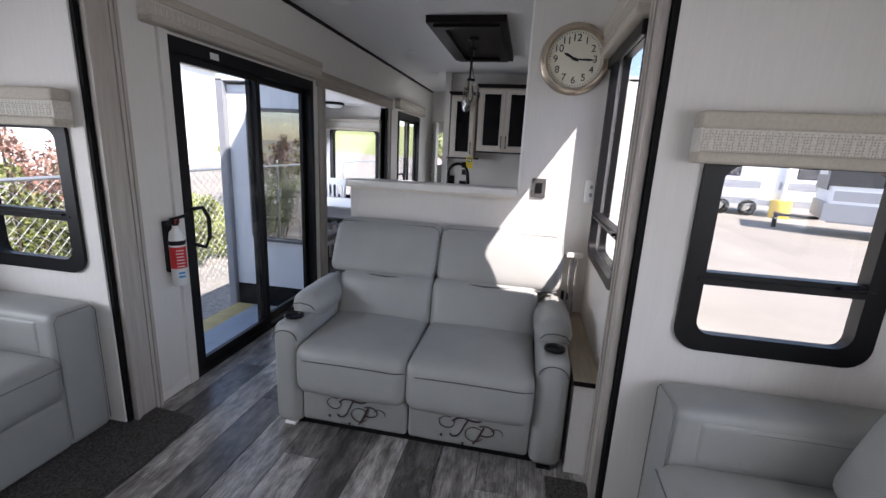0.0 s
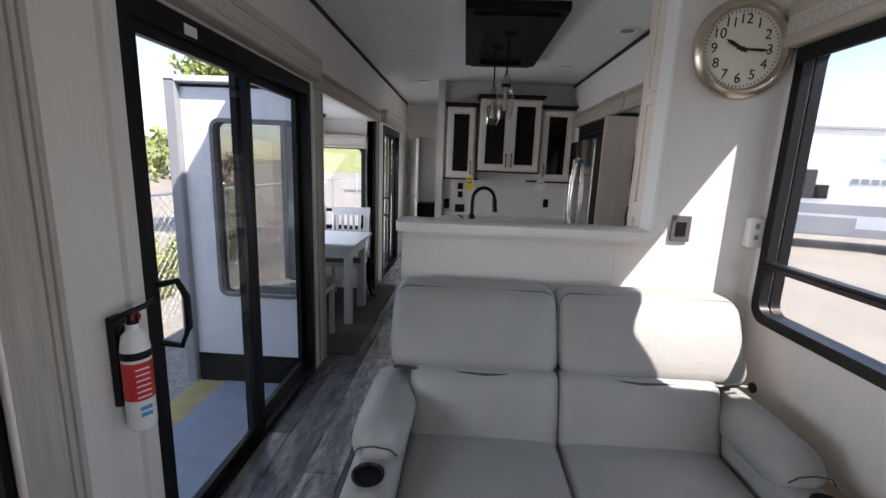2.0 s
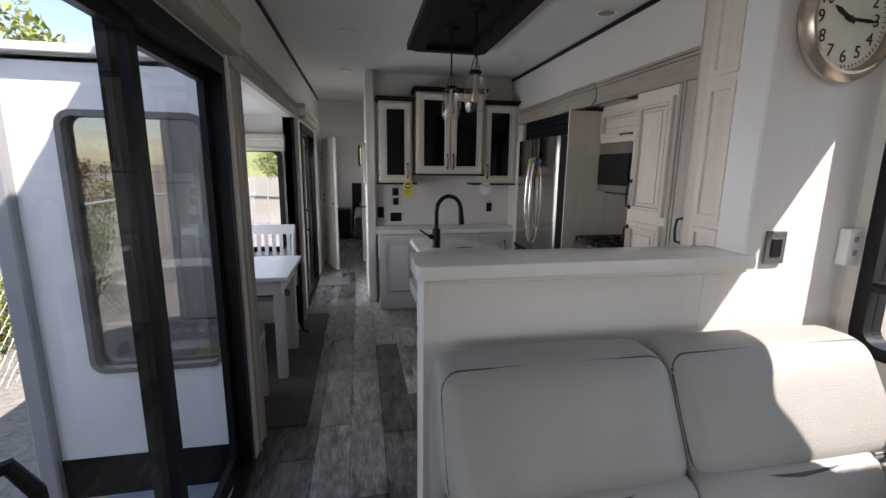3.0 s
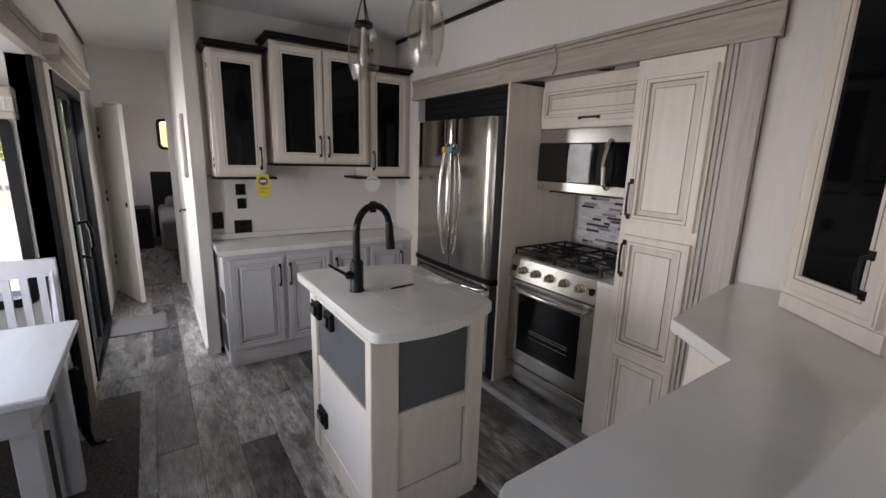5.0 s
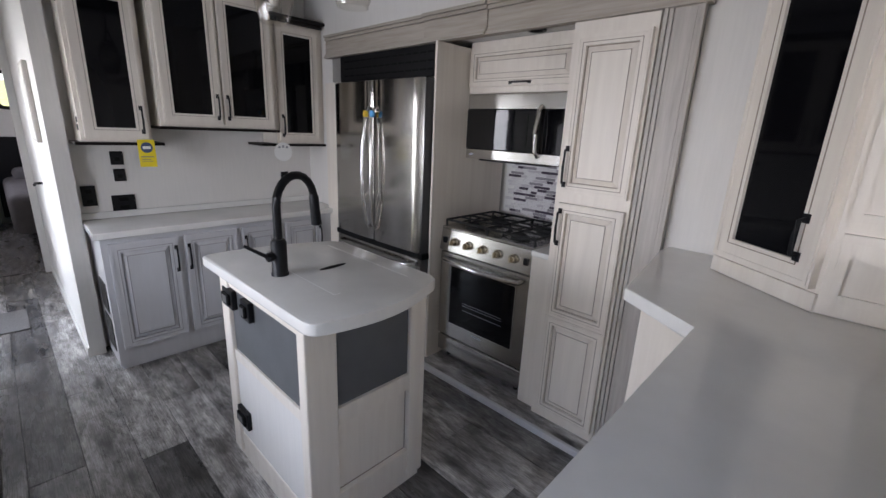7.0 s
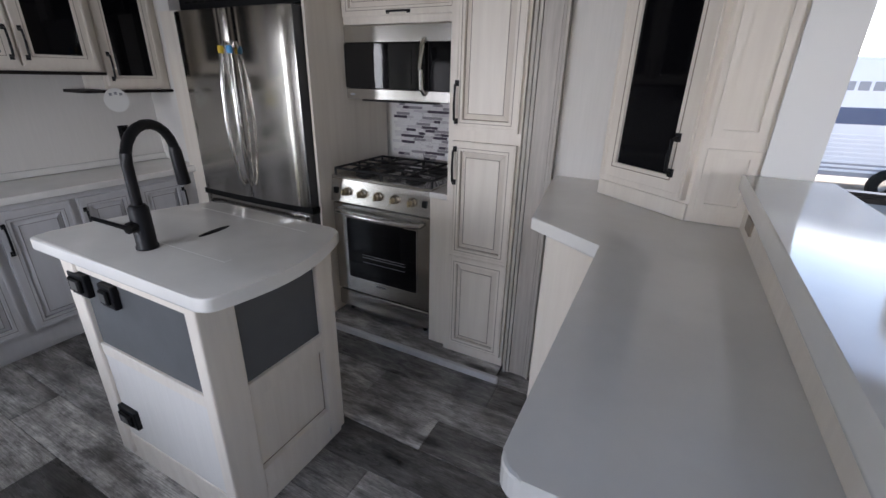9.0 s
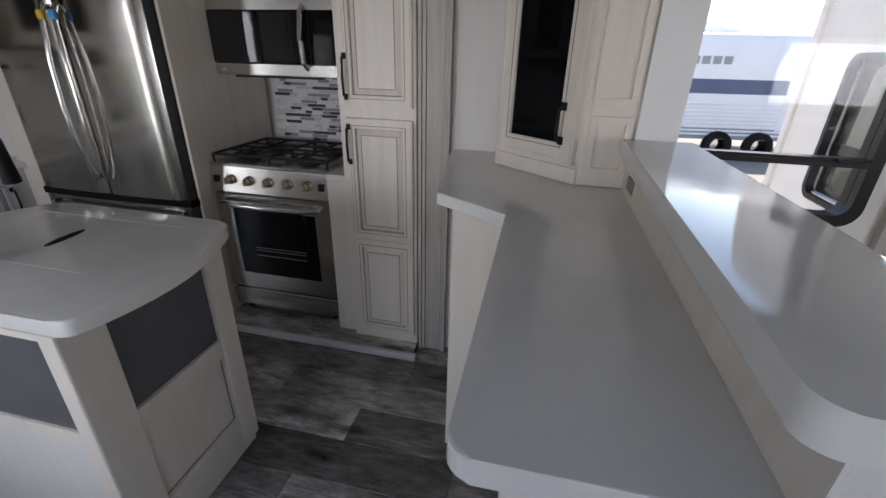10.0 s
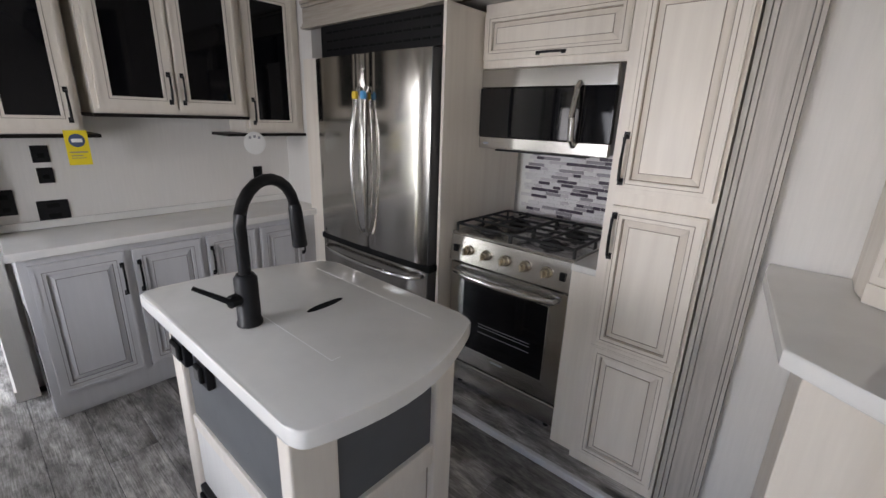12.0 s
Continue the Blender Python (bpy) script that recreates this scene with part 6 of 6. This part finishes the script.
def house_block(name, x0, x1, y0, y1, z1, label, mt):
    h = thing(name, ((x0 + x1) / 2, (y0 + y1) / 2, GZ), label, "building")
    part("wall", B((x0, x1, y0, y1, GZ, z1)), mt, h)
    part("roof", B((x0 - 0.3, x1 + 0.3, y0 - 0.3, y1 + 0.3, z1, z1 + 0.25)), M_GREYBAND, h)
    return h


house_block("warehouse", -42, -28, -30, 37, 7.0, "long white metal warehouse", M_GEL)
dealer = house_block("dealer_building", 22, 50, 48, 60, 6.6, "white dealer building with a sign band", M_GEL)
for i in range(5):
    part("sign_shape", B((26.0 + i * 1.5, 27.1 + i * 1.5, 47.9, 48.0, 4.4, 5.6)), M_NAVY, dealer, "dark sign letter shape")
hl = thing("hillside", (-20, 150, GZ), "green grassy hillside in the distance", "hill")
b = bmesh.new()
bmesh.ops.create_grid(b, x_segments=40, y_segments=8, size=1)
for v in b.verts:
    px, py = v.co.x * 160 - 20, 150 + v.co.y * 50
    v.co = Vector((px, py, GZ - 0.5 + max(0, (v.co.y + 1)) * 6.0 + 1.5 * noise.noise(Vector((px / 20, py / 20, 0)))))
part("slope", b, M_HEDGE, hl, smooth=True)


def trailer(m, L, band, label, ribbed=False, cap=False):
    """A parked travel trailer: body, front cap, stripes, windows, door, wheels, roof units."""
    t = thing("travel_trailer", m.translation, label, "trailer", "parked trailers")
    part("body", xform(B((0, L, 0, 2.4, 0.55, 3.0), bevel=0.12, seg=3), m), M_GEL, t, smooth=True)
    z_ = 1.62 if ribbed else 1.25
    part("stripe", xform(B((0.15, L - 0.15, -0.012, 0.0, z_, z_ + 0.34)), m), band, t)
    part("skirt_panel", xform(B((0.1, L - 0.1, -0.01, 0.02, 0.5, 0.8)), m), M_GREYBAND, t)
    part("roof_unit", xform(B((L * 0.45, L * 0.45 + 1.0, 0.8, 1.6, 3.0, 3.28), bevel=0.05), m), M_WHITE, t)
    part("front_cap", xform(B((-0.02, 0.1, 0.15, 2.25, 1.7, 2.8)), m), band, t)
    part("side_lettering", xform(B(*[(L * 0.3 + i * 0.26, L * 0.3 + i * 0.26 + 0.19, -0.015, 0.0, 2.3, 2.48) for i in range(7)]), m), M_GREYBAND, t)
    if ribbed:
        for k in range(9):
            part("rib", xform(B((0.2, L - 0.2, -0.02, 0.0, 0.6 + k * 0.095, 0.65 + k * 0.095), bevel=0.008), m), M_GEL, t)
    for x in (() if ribbed else (0.9, L * 0.5, L - 1.6)):
        w = part("window", xform(B((x, x + 0.8, -0.02, 0.03, 1.75, 2.25), bevel=0.03), m), M_BLACK, t)
        part("pane", xform(B((x + 0.05, x + 0.75, -0.024, -0.02, 1.80, 2.20)), m), M_BGLASS, w)
    part("door", xform(B((L * 0.68, L * 0.68 + 0.7, -0.018, 0.02, 0.75, 2.65), bevel=0.01), m), M_WHITE, t)
    for x in (L * 0.52, L * 0.64):
        wh = part("wheel", xform(lathe([(0.20, 0.0), (0.34, 0.0), (0.36, 0.05), (0.36, 0.18), (0.34, 0.22), (0.2, 0.22)], 20, (x, 0.02, 0.36), 'Y'), m), M_RUBBER, t)
        part("rim", xform(lathe([(0.21, 0.0), (0.2, 0.02), (0.0005, 0.03)], 16, (x, 0.02, 0.36), 'Y'), m), M_CHROME, wh)
    part("hitch", xform(B((-1.2, 0.1, 1.1, 1.3, 0.45, 0.56), (-1.25, -1.1, 1.15, 1.25, 0.0, 0.6)), m), M_BLACK, t)
    if cap:
        part("cap_shell", xform(B((-0.05, 1.3, -0.03, 0.0, 1.75, 2.75), (-0.06, -0.02, 0.05, 2.35, 1.6, 2.85), bevel=0.01), m), M_GREYDK, t, "dark glossy front cap")
        for i in range(5):
            part("cap_lettering", xform(B((-0.075, -0.062, 0.5 + i * 0.3, 0.7 + i * 0.3, 2.1, 2.4)), m), M_WHITE, t, "white letter shape")
        part("lower_panel", xform(B((-0.06, -0.02, 0.05, 2.35, 0.6, 1.2), (-0.06, 2.6, -0.03, -0.011, 0.55, 1.15)), m), M_GREYBAND, t, "dark grey lower panel")
    return t


trailer(pose(10.3, 18.0, GZ, 0, 0, -22), 7.5, M_GREYBAND, "white travel trailer with a dark front cap parked on the lot", False, True)
trailer(pose(4.6, 24.2, GZ, 0, 0, -10), 9.0, M_GREYBAND, "white travel trailer with grey stripes parked on the lot")
trailer(pose(10.8, 4.0, GZ, 0, 0, -82), 8.5, M_NAVY, "white travel trailer with a blue stripe parked close by", True)
trailer(pose(16.0, 29.0, GZ, 0, 0, -12), 8.0, M_GREYBAND, "white travel trailer in the back row")
lp = thing("lamp_pole", (11.5, 22.9, GZ), "white lamp pole on a yellow concrete base", "lamp post")
part("base", lathe([(0.0005, 0.8), (0.38, 0.8), (0.40, 0.77), (0.40, 0)], 24, (11.5, 22.9, GZ)), M_YELPAINT, lp, "yellow painted concrete base", smooth=True)
part("pole", lathe([(0.10, 0.8), (0.07, 7.5), (0.0005, 7.5)], 12, (11.5, 22.9, GZ)), M_WHITE, lp, smooth=True)
part("lamp_head", B((11.2, 11.8, 22.7, 23.1, GZ + 7.45, GZ + 7.6)), M_WHITE, lp)

# ---- floor planks ----
PW = 0.178
meshes = {}


def plank_mesh(L, w, mt):
    key = (round(L, 3), round(w, 3))
    if key not in meshes:
        b = B((0, w - 0.002, 0, L - 0.002, -0.004, 0.0))
        top_edges = [e for e in b.edges if all(v.co.z > -0.001 for v in e.verts)]
        bmesh.ops.bevel(b, geom=top_edges, offset=0.0014, segments=1, affect='EDGES')
        me = bpy.data.meshes.new("plank")
        b.to_mesh(me)
        b.free()
        me.materials.append(mt)
        meshes[key] = me
    return meshes[key]


floor_ob = bpy.data.objects["floor"]
rng = random.Random(3)
x = XL - 0.05
row = 0
while x < XR + 0.02:
    w = min(PW, XR + 0.06 - x)
    y = -1.0
    first = (1.22, 0.67, 0.94, 0.37, 0.82)[row % 5]
    while y < 9.2:
        L = min(first if y < -0.999 else 1.22, 9.26 - y)
        o = new("plank", plank_mesh(L, w, M_PLANK))
        o.parent = floor_ob
        o.location = (x, y, 0.0)
        y += L
    x += PW
    row += 1
slide_ob = bpy.data.objects["floor_slide"]
for i in range(4):
    for k in range(2):
        o = new("plank", plank_mesh(1.22 if k == 0 else 1.03, 0.178, M_PLANK))
        o.parent = slide_ob
        o.location = (0.402 + i * 0.178, 4.58 + k * 1.22, 0.026)
